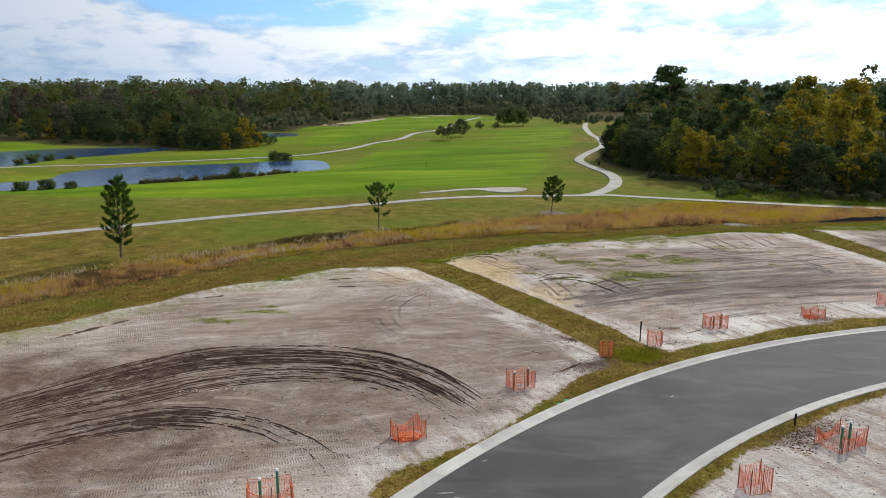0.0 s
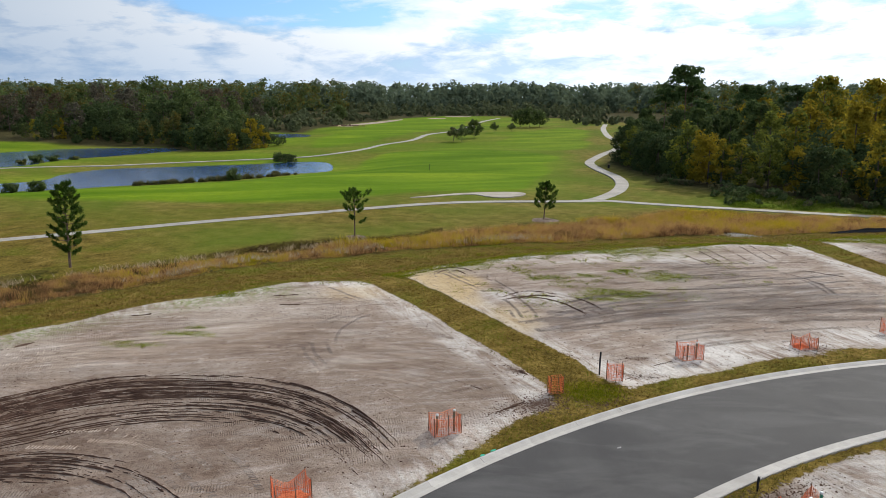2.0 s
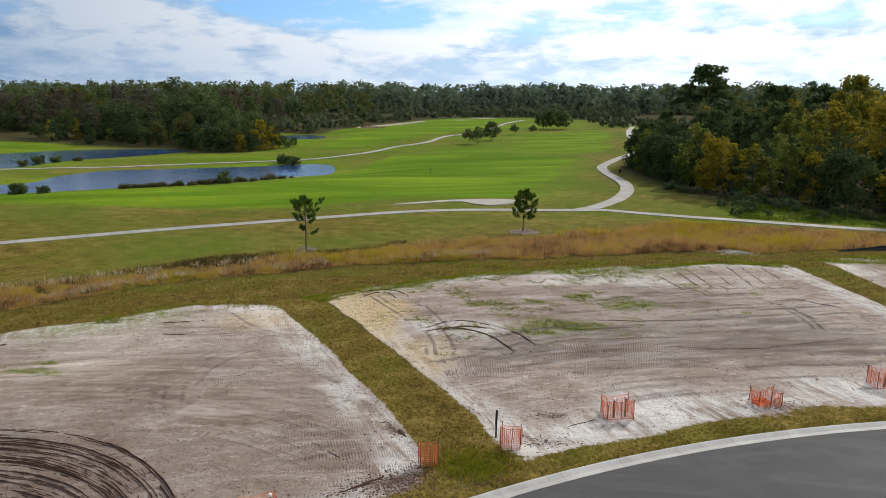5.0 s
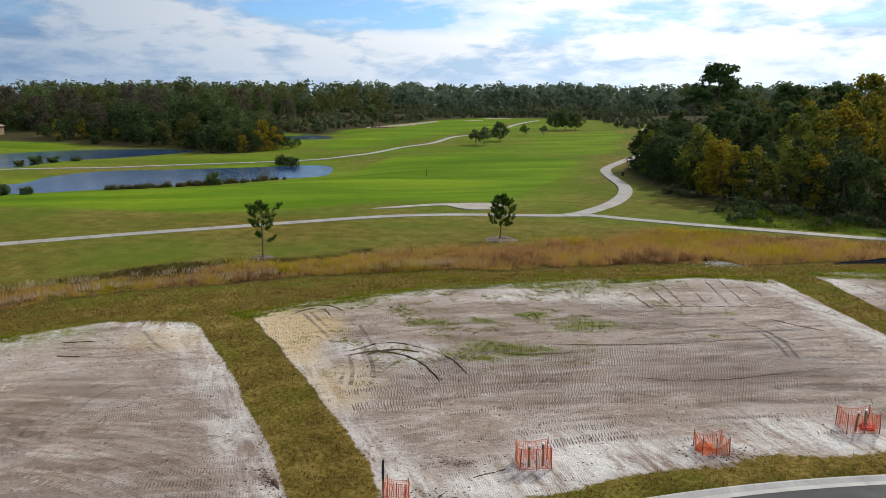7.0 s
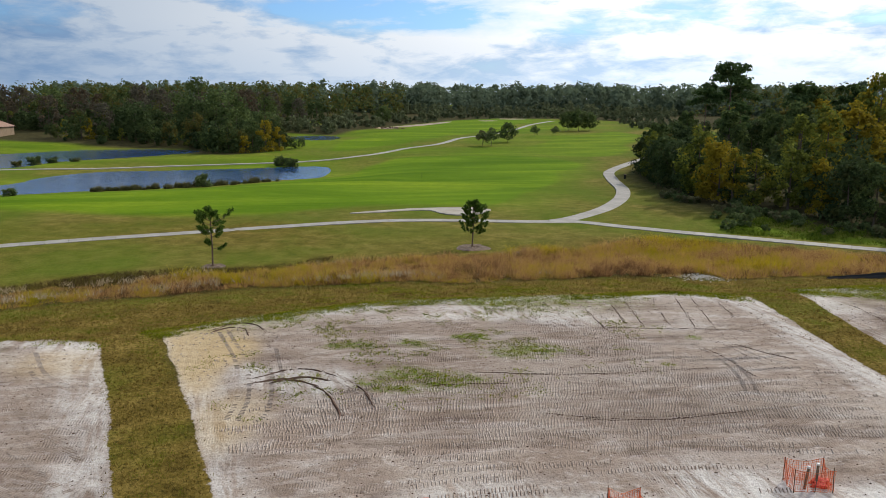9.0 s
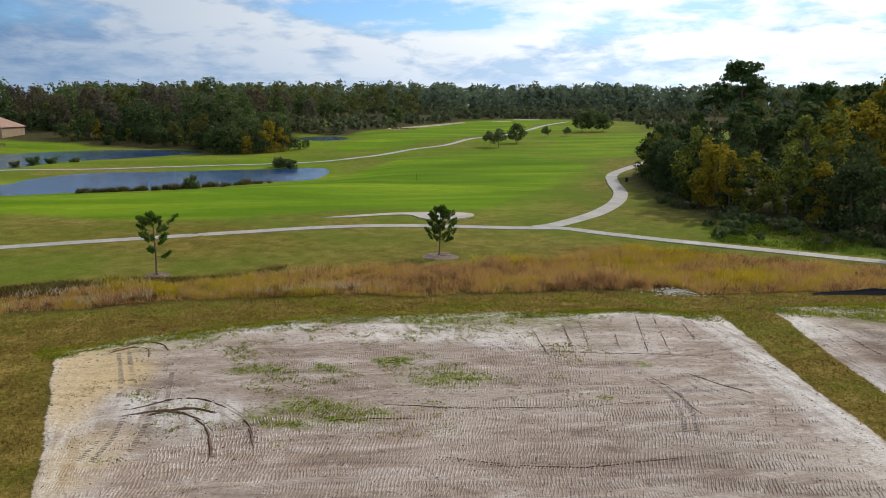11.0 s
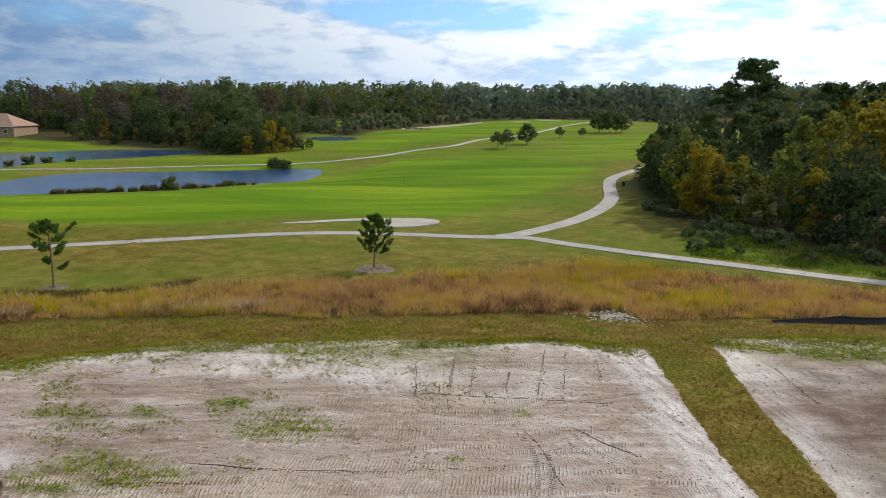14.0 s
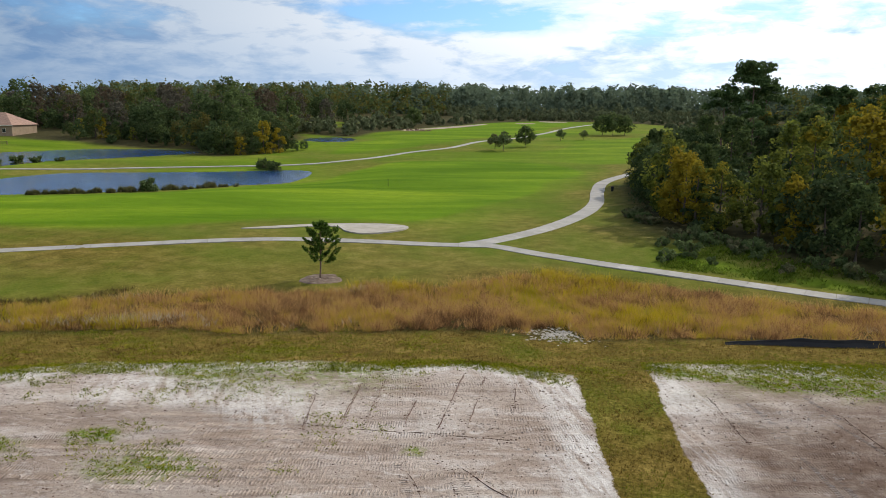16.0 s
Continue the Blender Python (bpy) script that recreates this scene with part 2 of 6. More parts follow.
def ground_material():
    m, n, co = material("land")
    zone = n.add("ShaderNodeVertexColor", layer_name="zone").outputs[0]
    z = n.add("ShaderNodeSeparateColor", {0: zone})
    sand_f, fair_f, dry_f = z.outputs[0], z.outputs[1], z.outputs[2]
    rim_f = n.add("ShaderNodeAttribute", attribute_name="rim").outputs["Fac"]
    soil = n.add("ShaderNodeSeparateColor", {0: n.add("ShaderNodeVertexColor", layer_name="soil").outputs[0]})
    dark_f, weed_f, wood_f = soil.outputs[0], soil.outputs[1], soil.outputs[2]
    # turf
    g1, g2, g3 = n.noise(co, 0.035, 4, 0.6, 0.5), n.noise(co, 0.5, 6, 0.68), n.noise(co, 5.0, 5, 0.75)
    fair = n.ramp(n.noise(n.aniso(co, 0.35, 0.4, 1.6), 0.045, 5, 0.62, 0.6), [(0.34, (0.066, 0.128, 0.005)), (0.50, (0.104, 0.180, 0.008)), (0.64, (0.176, 0.248, 0.013))])
    fair = n.mix(n.ramp(g2, [(0.35, 0.35), (0.6, 0.0)]), fair, (0.070, 0.125, 0.004))
    rough = n.ramp(g2, [(0.28, (0.078, 0.076, 0.015)), (0.50, (0.142, 0.124, 0.026)), (0.70, (0.215, 0.170, 0.048))])
    rough = n.mix(n.ramp(g1, [(0.40, 0.0), (0.58, 0.78)]), rough, (0.078, 0.118, 0.010))
    dry = n.ramp(g2, [(0.28, (0.058, 0.036, 0.009)), (0.48, (0.135, 0.089, 0.019)), (0.68, (0.23, 0.155, 0.042))])
    dry = n.mix(n.ramp(n.noise(co, 0.16, 4, 0.6), [(0.50, 0.0), (0.66, 0.65)]), dry, (0.095, 0.110, 0.010))
    turf = n.mix(fair_f, rough, fair)
    turf = n.mix(dry_f, turf, dry)
    rough_f = n.math("ADD", n.math("MULTIPLY", dry_f, 0.75), 0.25)
    turf = n.mix(n.math("MULTIPLY", rough_f, n.ramp(g3, [(0.34, 0.9), (0.52, 0.0)])), turf, (0.028, 0.024, 0.006))
    turf = n.mix(n.math("MULTIPLY", rough_f, n.ramp(g3, [(0.54, 0.0), (0.70, 0.6)])), turf, (0.27, 0.20, 0.065))
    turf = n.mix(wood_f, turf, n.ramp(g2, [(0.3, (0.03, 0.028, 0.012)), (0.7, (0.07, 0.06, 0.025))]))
    # sand
    sc, mid, grain = sand_colour(n, co)
    sc = n.mix(n.math("MULTIPLY", n.ramp(rim_f, [(0.0, 0.0), (1.0, 0.85)]), n.ramp(n.noise(n.aniso(co, -1.1, 0.3, 1.5), 0.75, 7, 0.72, 0.5), [(0.39, 0.0), (0.54, 1.0)])), sc, n.ramp(grain, [(0.3, (0.44, 0.40, 0.36)), (0.6, (0.68, 0.645, 0.60))]))
    sc = n.mix(n.math("MULTIPLY", dark_f, n.ramp(n.noise(co, 1.4, 5, 0.7), [(0.25, 0.45), (0.6, 1.0)])), sc, (0.090, 0.055, 0.038))
    sc = n.mix(n.math("MULTIPLY", wood_f, 0.8), sc, n.ramp(grain, [(0.3, (0.34, 0.235, 0.115)), (0.6, (0.52, 0.385, 0.20))]))
    weed_n = n.noise(co, 2.2, 6, 0.75)
    weed = n.math("MULTIPLY", weed_f, n.ramp(weed_n, [(0.42, 0.0), (0.56, 1.0)]))
    sc = n.mix(weed, sc, n.ramp(g3, [(0.3, (0.075, 0.125, 0.010)), (0.6, (0.155, 0.20, 0.025))]))
    # ragged border between the two
    edge = n.math("ADD", sand_f, n.math("MULTIPLY", n.math("SUBTRACT", n.noise(co, 2.2, 6, 0.75), 0.5), 1.1))
    f = n.ramp(edge, [(0.42, 0.0), (0.56, 1.0)])
    col = n.mix(f, turf, sc)
    h_turf = n.math("ADD", n.math("MULTIPLY", g3, 0.6), g2)
    h_sand = n.math("ADD", n.math("MULTIPLY", mid, 0.8), n.math("MULTIPLY", grain, 0.45))
    h = n.add("ShaderNodeMix", {0: f, 2: h_turf, 3: h_sand}, data_type="FLOAT").outputs[0]
    surface(n, col, 1.0, h, 1.0, 0.12, spec=0.02)
    return m


def plain(name, stops, scale=3.0, rough=0.8, bump=0.3, fine=30.0, metal=0.0, spec=0.3):
    m, n, co = material(name)
    a, b = n.noise(co, scale, 5, 0.6, 0.3), n.noise(co, fine, 3, 0.6)
    c = n.ramp(a, stops)
    c = n.mix(n.ramp(b, [(0.3, 0.3), (0.55, 0.0)]), c, tuple(0.6 * v for v in stops[0][1]))
    surface(n, c, rough, b, bump, 0.01, spec=spec, Metallic=metal)
    return m


def leaf_material(name, dark, light, autumn, share, through_light=0.27):
    """Leaves whose colour varies from spray to spray and from tree to tree, and that let some light through."""
    m, n, co = material(name)
    isl = n.add("ShaderNodeNewGeometry").outputs["Random Per Island"]
    tree = n.add("ShaderNodeObjectInfo").outputs["Random"]
    tone = n.math("ADD", n.math("MULTIPLY", isl, 0.42), n.math("MULTIPLY", n.ramp(n.noise(co, 0.75, 3), [(0.34, 0.0), (0.66, 1.0)]), 0.58))
    c = n.ramp(tone, [(0.0, dark), (1.0, light)])
    patch = n.math("ADD", n.noise(co, 0.35, 3), n.math("MULTIPLY", n.math("SUBTRACT", tree, 0.5), 0.55))
    c = n.mix(n.ramp(patch, [(1.02 - share, 0.0), (1.16 - share, 1.0)]), c, n.ramp(tone, [(0.0, tuple(0.5 * v for v in autumn)), (1.0, autumn)]))
    c = n.mix(n.math("MULTIPLY", tree, 0.35), c, tuple(0.5 * v for v in dark))
    d = n.add("ShaderNodeBsdfPrincipled", {"Base Color": c, "Roughness": 0.8, "Specular IOR Level": 0.06})
    t = n.add("ShaderNodeBsdfTranslucent", {"Color": c})
    mx = n.add("ShaderNodeMixShader", {0: through_light, 1: d.outputs[0], 2: t.outputs[0]})
    n.add("ShaderNodeOutputMaterial", {0: mx.outputs[0]})
    return m


def asphalt_material():
    m, n, co = material("asphalt")
    a, b, c = n.noise(co, 0.12, 4, 0.6, 1.0), n.noise(n.vec(co, (0.35, 1.0, 1), (0, 0, 0.85)), 0.5, 5, 0.6, 0.5), n.noise(co, 40, 3, 0.7)
    col = n.ramp(a, [(0.35, (0.036, 0.034, 0.034)), (0.65, (0.056, 0.053, 0.051))])
    col = n.mix(n.ramp(b, [(0.46, 0.0), (0.72, 0.5)]), col, (0.120, 0.115, 0.110))
    col = n.mix(n.ramp(c, [(0.35, 0.4), (0.5, 0.0)]), col, (0.03, 0.03, 0.032))
    surface(n, col, 0.8, c, 0.6, 0.008, spec=0.22)
    return m


def concrete_material(name, lo, hi):
    m, n, co = material(name)
    rnd = n.add("ShaderNodeObjectInfo").outputs["Random"]
    a, b = n.noise(co, 0.7, 6, 0.65, 0.5), n.noise(co, 22, 4, 0.7)
    col = n.ramp(a, [(0.3, lo), (0.65, hi)])
    col = n.mix(n.math("MULTIPLY", rnd, 0.4), col, tuple(0.72 * v for v in lo))
    col = n.mix(n.ramp(b, [(0.3, 0.35), (0.5, 0.0)]), col, tuple(0.5 * v for v in lo))
    surface(n, col, 0.85, b, 0.3, 0.005)
    return m


def water_material():
    m, n, co = material("pond_water")
    h = n.noise(n.vec(co, (1, 0.45, 1), (0, 0, 0.6)), 1.1, 4, 0.6)
    surface(n, (0.018, 0.056, 0.150), 0.08, h, 0.8, 0.12, spec=0.5, IOR=1.33)
    return m


def straw_material(name, stops, patch_scale):
    m, n, co = material(name)
    isl = n.add("ShaderNodeNewGeometry").outputs["Random Per Island"]
    p = n.noise(co, patch_scale, 4, 0.65, 0.6)
    p = n.math("ADD", n.math("MULTIPLY", p, 0.60), n.math("MULTIPLY", n.noise(co, patch_scale * 8, 4, 0.68), 0.40))
    f = n.math("ADD", p, n.math("MULTIPLY", n.math("SUBTRACT", isl, 0.5), 0.12))
    c = n.ramp(f, stops)
    c = n.mix(n.ramp(isl, [(0.0, 0.5), (0.5, 0.0)]), c, tuple(0.45 * v for v in stops[0][1]))
    d = n.add("ShaderNodeBsdfPrincipled", {"Base Color": c, "Roughness": 0.8, "Specular IOR Level": 0.08})
    t = n.add("ShaderNodeBsdfTranslucent", {"Color": c})
    mx = n.add("ShaderNodeMixShader", {0: 0.42, 1: d.outputs[0], 2: t.outputs[0]})
    n.add("ShaderNodeOutputMaterial", {0: mx.outputs[0]})
    return m


LAND = ground_material()
ASPHALT = asphalt_material()
KERB_MAT = concrete_material("kerb_concrete", (0.34, 0.315, 0.285), (0.49, 0.46, 0.42))
PATH_MAT = concrete_material("path_concrete", (0.25, 0.232, 0.200), (0.36, 0.333, 0.295))
WATER = water_material()


def sand_material():
    m, n, co = material("tracked_sand")
    c, mid, grain = sand_colour(n, co)
    surface(n, n.mix(0.08, c, (0.17, 0.13, 0.105)), 0.95, n.math("ADD", mid, grain), 0.6, 0.05, spec=0.12)
    return m


SAND = sand_material()
SOIL = plain("damp_soil", [(0.30, (0.055, 0.028, 0.018)), (0.55, (0.110, 0.062, 0.042)), (0.75, (0.21, 0.145, 0.105))], 1.1, 0.95, 0.8, 9)
BARK = plain("bark", [(0.3, (0.06, 0.045, 0.035)), (0.7, (0.14, 0.11, 0.085))], 4, 0.95, 0.8, 18)
PINE_BARK = plain("pine_bark", [(0.3, (0.09, 0.06, 0.045)), (0.7, (0.20, 0.13, 0.095))], 4, 0.95, 0.8, 18)
LEAF_DARK = leaf_material("dark_leaves", (0.034, 0.054, 0.020), (0.150, 0.195, 0.058), (0.22, 0.18, 0.042), 0.40, 0.34)
LEAF_EVERGREEN = leaf_material("evergreen_leaves", (0.026, 0.043, 0.017), (0.105, 0.142, 0.048), (0.13, 0.135, 0.04), 0.3, 0.24)
# leaves of the horizon woods: distance haze is painted into this paler colour
LEAF_HAZED = leaf_material("pinewood_leaves", (0.105, 0.138, 0.088), (0.165, 0.205, 0.125), (0.22, 0.215, 0.12), 0.36, 0.34)
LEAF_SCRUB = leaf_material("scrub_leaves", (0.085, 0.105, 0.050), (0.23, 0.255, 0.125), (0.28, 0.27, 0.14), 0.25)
LEAF_AUTUMN = leaf_material("autumn_leaves", (0.060, 0.078, 0.016), (0.225, 0.245, 0.040), (0.46, 0.345, 0.030), 0.58, 0.46)
LEAF_GREY = leaf_material("faded_leaves", (0.050, 0.045, 0.033), (0.170, 0.150, 0.105), (0.17, 0.12, 0.072), 0.45)
NEEDLES = leaf_material("pine_needles", (0.045, 0.075, 0.026), (0.115, 0.165, 0.052), (0.11, 0.13, 0.04), 0.3)
NEEDLES_YOUNG = leaf_material("young_pine_needles", (0.030, 0.062, 0.010), (0.115, 0.185, 0.030), (0.15, 0.20, 0.035), 0.35, 0.4)
LEAF_BUSH = leaf_material("shrub_leaves", (0.058, 0.085, 0.028), (0.165, 0.205, 0.075), (0.25, 0.22, 0.11), 0.5)
TALL = straw_material("tall_grass", [(0.37, (0.12, 0.066, 0.034)), (0.43, (0.27, 0.142, 0.058)), (0.485, (0.54, 0.325, 0.135)), (0.535, (0.51, 0.33, 0.090)), (0.57, (0.50, 0.36, 0.040)), (0.61, (0.36, 0.31, 0.012))], 0.11)
TURF = straw_material("turf_blades", [(0.36, (0.050, 0.030, 0.008)), (0.45, (0.150, 0.096, 0.022)), (0.505, (0.26, 0.180, 0.050)), (0.54, (0.17, 0.155, 0.018)), (0.62, (0.105, 0.150, 0.008))], 0.32)


# ---- mesh helpers ----
def mesh_object(name, verts, faces, mat, parent=None, label="", smooth_faces=False):
    me = bpy.data.meshes.new(name)
    me.from_pydata(np.asarray(verts).tolist() if isinstance(verts, np.ndarray) else verts, [], faces.tolist() if isinstance(faces, np.ndarray) else faces)
    me.materials.append(mat)
    if smooth_faces:
        me.shade_smooth()
    ob = new(name, me)
    if parent:
        ob.parent = parent
    if label:
        ob["label"] = label
    return ob


def part(name, bm, mat, parent=None, label=""):
    me = bpy.data.meshes.new(name)
    bm.to_mesh(me)
    bm.free()
    me.materials.append(mat)
    ob = new(name, me)
    if parent:
        ob.parent = parent
    if label:
        ob["label"] = label
    return ob


def thing(name, x=0.0, y=0.0, z=None, turn=0.0):
    ob = new(name)
    ob.empty_display_size = 0.3
    ob.matrix_basis = pose(x, y, gz(x, y) if z is None else z, 0, 0, turn)
    return ob


def tube(bm, points, radii, sides=7, cap=True):
    """A tapered tube along points."""
    rings = []
    for i, p in enumerate(points):
        p = Vector(p)
        d = Vector(points[min(i + 1, len(points) - 1)]) - Vector(points[max(i - 1, 0)])
        q = d.to_track_quat("Z", "Y")
        rings.append([bm.verts.new(p + q @ Vector((math.cos(a) * radii[i], math.sin(a) * radii[i], 0))) for a in (2 * math.pi * k / sides for k in range(sides))])
    for a, b in zip(rings, rings[1:]):
        for k in range(sides):
            bm.faces.new((a[k], a[(k + 1) % sides], b[(k + 1) % sides], b[k]))
    if cap:
        bm.faces.new(rings[-1])
        bm.faces.new(rings[0][::-1])
    return bm


def box(bm, x0, y0, z0, x1, y1, z1, m=None):
    vs = [Vector((x, y, z)) for z in (z0, z1) for x, y in ((x0, y0), (x1, y0), (x1, y1), (x0, y1))]
    v = [bm.verts.new(m @ p if m else p) for p in vs]
    for f in ((3, 2, 1, 0), (4, 5, 6, 7), (0, 1, 5, 4), (1, 2, 6, 5), (2, 3, 7, 6), (3, 0, 4, 7)):
        bm.faces.new([v[k] for k in f])
    return bm


# ---- ground ----
def axis(lo, mid_lo, fine_lo, fine_hi, mid_hi, hi, step, coarse):
    """Grid lines: fine round the lots, coarser over the course, ever wider to the horizon."""
    out = list(np.arange(fine_lo, fine_hi, step))
    for way, mid, end in ((1, mid_hi, hi), (-1, mid_lo, lo)):
        p, d = (out[-1] if way > 0 else fine_lo), step
        side = []
        while way * p < way * end:
            d = min(d * 1.08, coarse) if way * p < way * mid else d * 1.12
            p += way * d
            side.append(p)
        out = out + side if way > 0 else side[::-1] + out
    return np.array(out)


LOT_1 = [(-60, 8), (-28.2, 44), (-24.2, 48.4), (-17.5, 56.4), (-9.5, 62.9), (-3.5, 63.7), (2.6, 55.4), (7.3, 48.1), (9.6, 44.2), (10.0, 40.6), (8.0, 38.6), (5.2, 35.7), (3.2, 33.2), (-0.2, 30.4), (-2.0, 27.4), (-6, 20), (-12, 5)]
LOT_2 = [(-0.9, 66.4), (2.2, 69.2), (7.4, 73.0), (12.5, 76.2), (18.8, 78.4), (25.2, 79.9), (32.3, 82.3), (39.4, 82.2), (40.8, 75.6), (41.9, 70.2), (43.2, 66.0), (46, 54.2), (40, 53.2), (33, 51.3), (23.6, 48.2), (18.7, 46.0), (14.3, 43.1), (11.4, 48.7), (6.2, 56.5)]
LOT_3 = [(43.4, 85.2), (48.5, 86.9), (56.8, 88.3), (75, 91), (85, 60), (60, 55), (48.5, 54.7), (45.4, 71.5), (44.2, 78)]
LOT_4 = [(9.8, 26.0), (13.2, 29.3), (17, 32.2), (21, 34.6), (26, 37.0), (34, 39.5), (46, 41), (60, 38), (60, 0), (0, 0), (3, 15)]
FAIRWAY = spline([(-120, 118), (-90, 122), (-60, 118), (-30, 117), (-12, 123), (-4, 134), (4, 137), (13, 136), (17, 142), (19, 155), (24, 175), (28, 200), (33, 222), (24, 240), (0, 246), (-20, 236),
                  (-26, 205), (-27, 190), (-37, 175), (-48, 161), (-63, 151), (-80, 142), (-110, 130)], 4, True)
GREEN_2 = spline([(-50, 260), (-34, 282), (-20, 322), (-8, 360), (5, 420), (12, 470), (-10, 500), (-40, 480), (-45, 420), (-50, 350), (-56, 300)], 6, True)
GREEN_3 = spline([(14, 262), (20, 300), (30, 340), (50, 372), (60, 350), (54, 310), (46, 262), (34, 246)], 6, True)


def tall_band(x, y):
    """Where the unmown grass stands, above 0 within."""
    s = y - np.interp(x, BACK_X, BACK_Y)
    front = np.interp(x, [-40, -28, -20, -9, -3, 2, 10, 16, 25, 35, 50, 60], [14.5, 15.3, 15.0, 14.8, 15.6, 12.6, 10.0, 8.0, 8.6, 8.8, 6.7, 5.8])
    depth = np.interp(x, [-45, -38, -28, -20, -9, -2, 4, 14, 25, 35, 42, 52, 63], [9, 10, 9, 6, 6, 7, 9.5, 11, 13.5, 17.5, 16, 12, 8])
    s = s + wobble(x, y, 3.1, 0.8)
    return np.minimum(s - front, front + depth - s)


def build_ground():
    xs = axis(-4500, -170, -34, 60, 100, 4500, 0.34, 2.1)
    ys = axis(-4500, 10, 24, 95, 480, 4500, 0.34, 2.1)
    X, Y = np.meshgrid(xs, ys)
    x, y = X.ravel(), Y.ravel()
    z = ground_z(x, y)
    r = np.hypot(x - ROAD_C[0], y - ROAD_C[1])
    under = smooth(R_OUT + KERB + 0.1, R_OUT + KERB - 0.25, r) * smooth(R_IN - KERB - 0.1, R_IN - KERB + 0.25, r)
    sand = np.zeros_like(x)
    for lot in (LOT_1, LOT_2, LOT_3, LOT_4):
        d = field(x, y, np.array(lot, float), 3.0)
        w = 0.40 + 0.8 * smooth(-3.0, 0, y - np.interp(x, BACK_X, BACK_Y)) + 0.75 * smooth(66, 62, np.abs(r - 55.7) + 55.7)
        sand = np.maximum(sand, smooth(-w, w, d + wobble(x, y, 0.9, 0.08) + (w - 0.4) * wobble(x, y, 1.6, 0.9)))
    on_lot = sand.copy()
    # washed pale sand along the lots' borders and near the road
    inner = np.full_like(x, -3.0)
    for lot in (LOT_1, LOT_2, LOT_3):
        inner = np.maximum(inner, field(x, y, np.array(lot, float), 3.0))
    pale = on_lot * np.clip(smooth(3.4, 0.2, inner + wobble(x, y, 1.7, 0.9)) * 0.85 + smooth(66.5, 62.5, r + wobble(x, y, 1.9, 1.6)) * smooth(55, 56, r) * 0.95 * smooth(8, 14, x), 0, 1) * smooth(-30, -20, x)
    # small uneven relief
    z = z + (land_z(x, y) - z) * (1 - under) - 0.28 * under
    for cx, cy, rx, ry, a in FAR_SAND:
        u, v = (x - cx) * math.cos(a) + (y - cy) * math.sin(a), -(x - cx) * math.sin(a) + (y - cy) * math.cos(a)
        sand = np.maximum(sand, smooth(1.15, 0.85, np.hypot(u / rx, v / ry)))
    fair = np.zeros_like(x)
    for poly, k in ((FAIRWAY, 1.0), (GREEN_2, 0.95), (GREEN_3, 0.8)):
        fair = np.maximum(fair, k * smooth(-2.5, 2.5, field(x, y, poly, 6.0) + wobble(x, y, 7, 1.6)))
    # greener lie of the land away from the lots and the wood
    fair = np.maximum(fair, (0.45 + wobble(x, y, 13, 0.35)) * smooth(122, 150, y) * smooth(34, 18, x - 0.12 * (y - 150)))
    fair = np.maximum(fair, 0.75 * smooth(3.5, 1.0, np.abs(y - np.interp(x, [44, 58, 66, 100], [121.5, 114.5, 111.5, 101])) ) * smooth(43, 47, x))
    dry = 0.85 * smooth(118, 104, y + wobble(x, y, 9, 6)) * np.clip(0.6 + wobble(x, y, 11, 0.9), 0, 1) * (0.3 + 0.7 * smooth(5, -15, x))
    dry = np.maximum(dry, 0.9 * np.clip(smooth(17, 9, y - np.interp(x, BACK_X, BACK_Y)), 0, 1))
    tall = smooth(-1.5, 0.5, tall_band(x, y))
    dry = np.maximum(dry, 0.62 * smooth(-9, -0.5, tall_band(x, y) + wobble(x, y, 5, 2.0)) * smooth(-1, 3, y - np.interp(x, BACK_X, BACK_Y)))
    dry = np.maximum(dry, tall)
    # churned soil, wide darker patches and weeds on the lots
    dark = np.zeros_like(x)
    for cx, cy, rx, ry, a, k in DARK_SPOTS:
        u, v = (x - cx) * math.cos(a) + (y - cy) * math.sin(a), -(x - cx) * math.sin(a) + (y - cy) * math.cos(a)
        dark = np.maximum(dark, k * smooth(1.3, 0.3, np.hypot(u / rx, v / ry) + wobble(x, y, 0.6, 0.25)))
    weed = np.zeros_like(x)
    for cx, cy, rx, ry, k in WEED_SPOTS:
        weed = np.maximum(weed, k * smooth(1.25, 0.4, np.hypot((x - cx) / rx, (y - cy) / ry) + wobble(x, y, 0.8, 0.25)))
    s = y - np.interp(x, BACK_X, BACK_Y)
    weed = np.maximum(weed, 0.75 * smooth(-6.5, -0.5, s) * on_lot * np.clip(0.5 + wobble(x, y, 3.7, 1.2), 0, 1))
    pale = np.maximum(pale, on_lot * 0.9 * smooth(1.2, 0.3, np.hypot((x - 10.2) / 4.6, (y - 60.3) / 2.6) + wobble(x, y, 1.0, 0.3)))
    pale = np.maximum(pale, on_lot * 0.6 * smooth(1.2, 0.3, np.hypot((x - 21) / 12, (y - 74.5) / 3.0) + wobble(x, y, 1.4, 0.35)))
    yellow = on_lot * (0.8 * smooth(1.25, 0.4, np.hypot((x - 4.6) / 2.6, (y - 62.0) / 5.0) + wobble(x, y, 1.1, 0.3)) + smooth(4.5, 1.0, np.hypot((x - 2.2) / 1.0, (y - 63.5) / 1.6)) + 0.5 * smooth(4, 1.0, np.hypot(x + 3.5, (y - 60) / 0.8)) + 0.6 * smooth(3, 1, np.hypot(x - 8.5, (y - 55) / 1.6)))
    # dark woods-floor colour, also used to darken the ground beneath the tall grass
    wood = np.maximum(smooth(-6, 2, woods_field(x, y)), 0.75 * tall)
    n_x, n_y = len(xs), len(ys)
    i = np.arange(n_x * n_y).reshape(n_y, n_x)
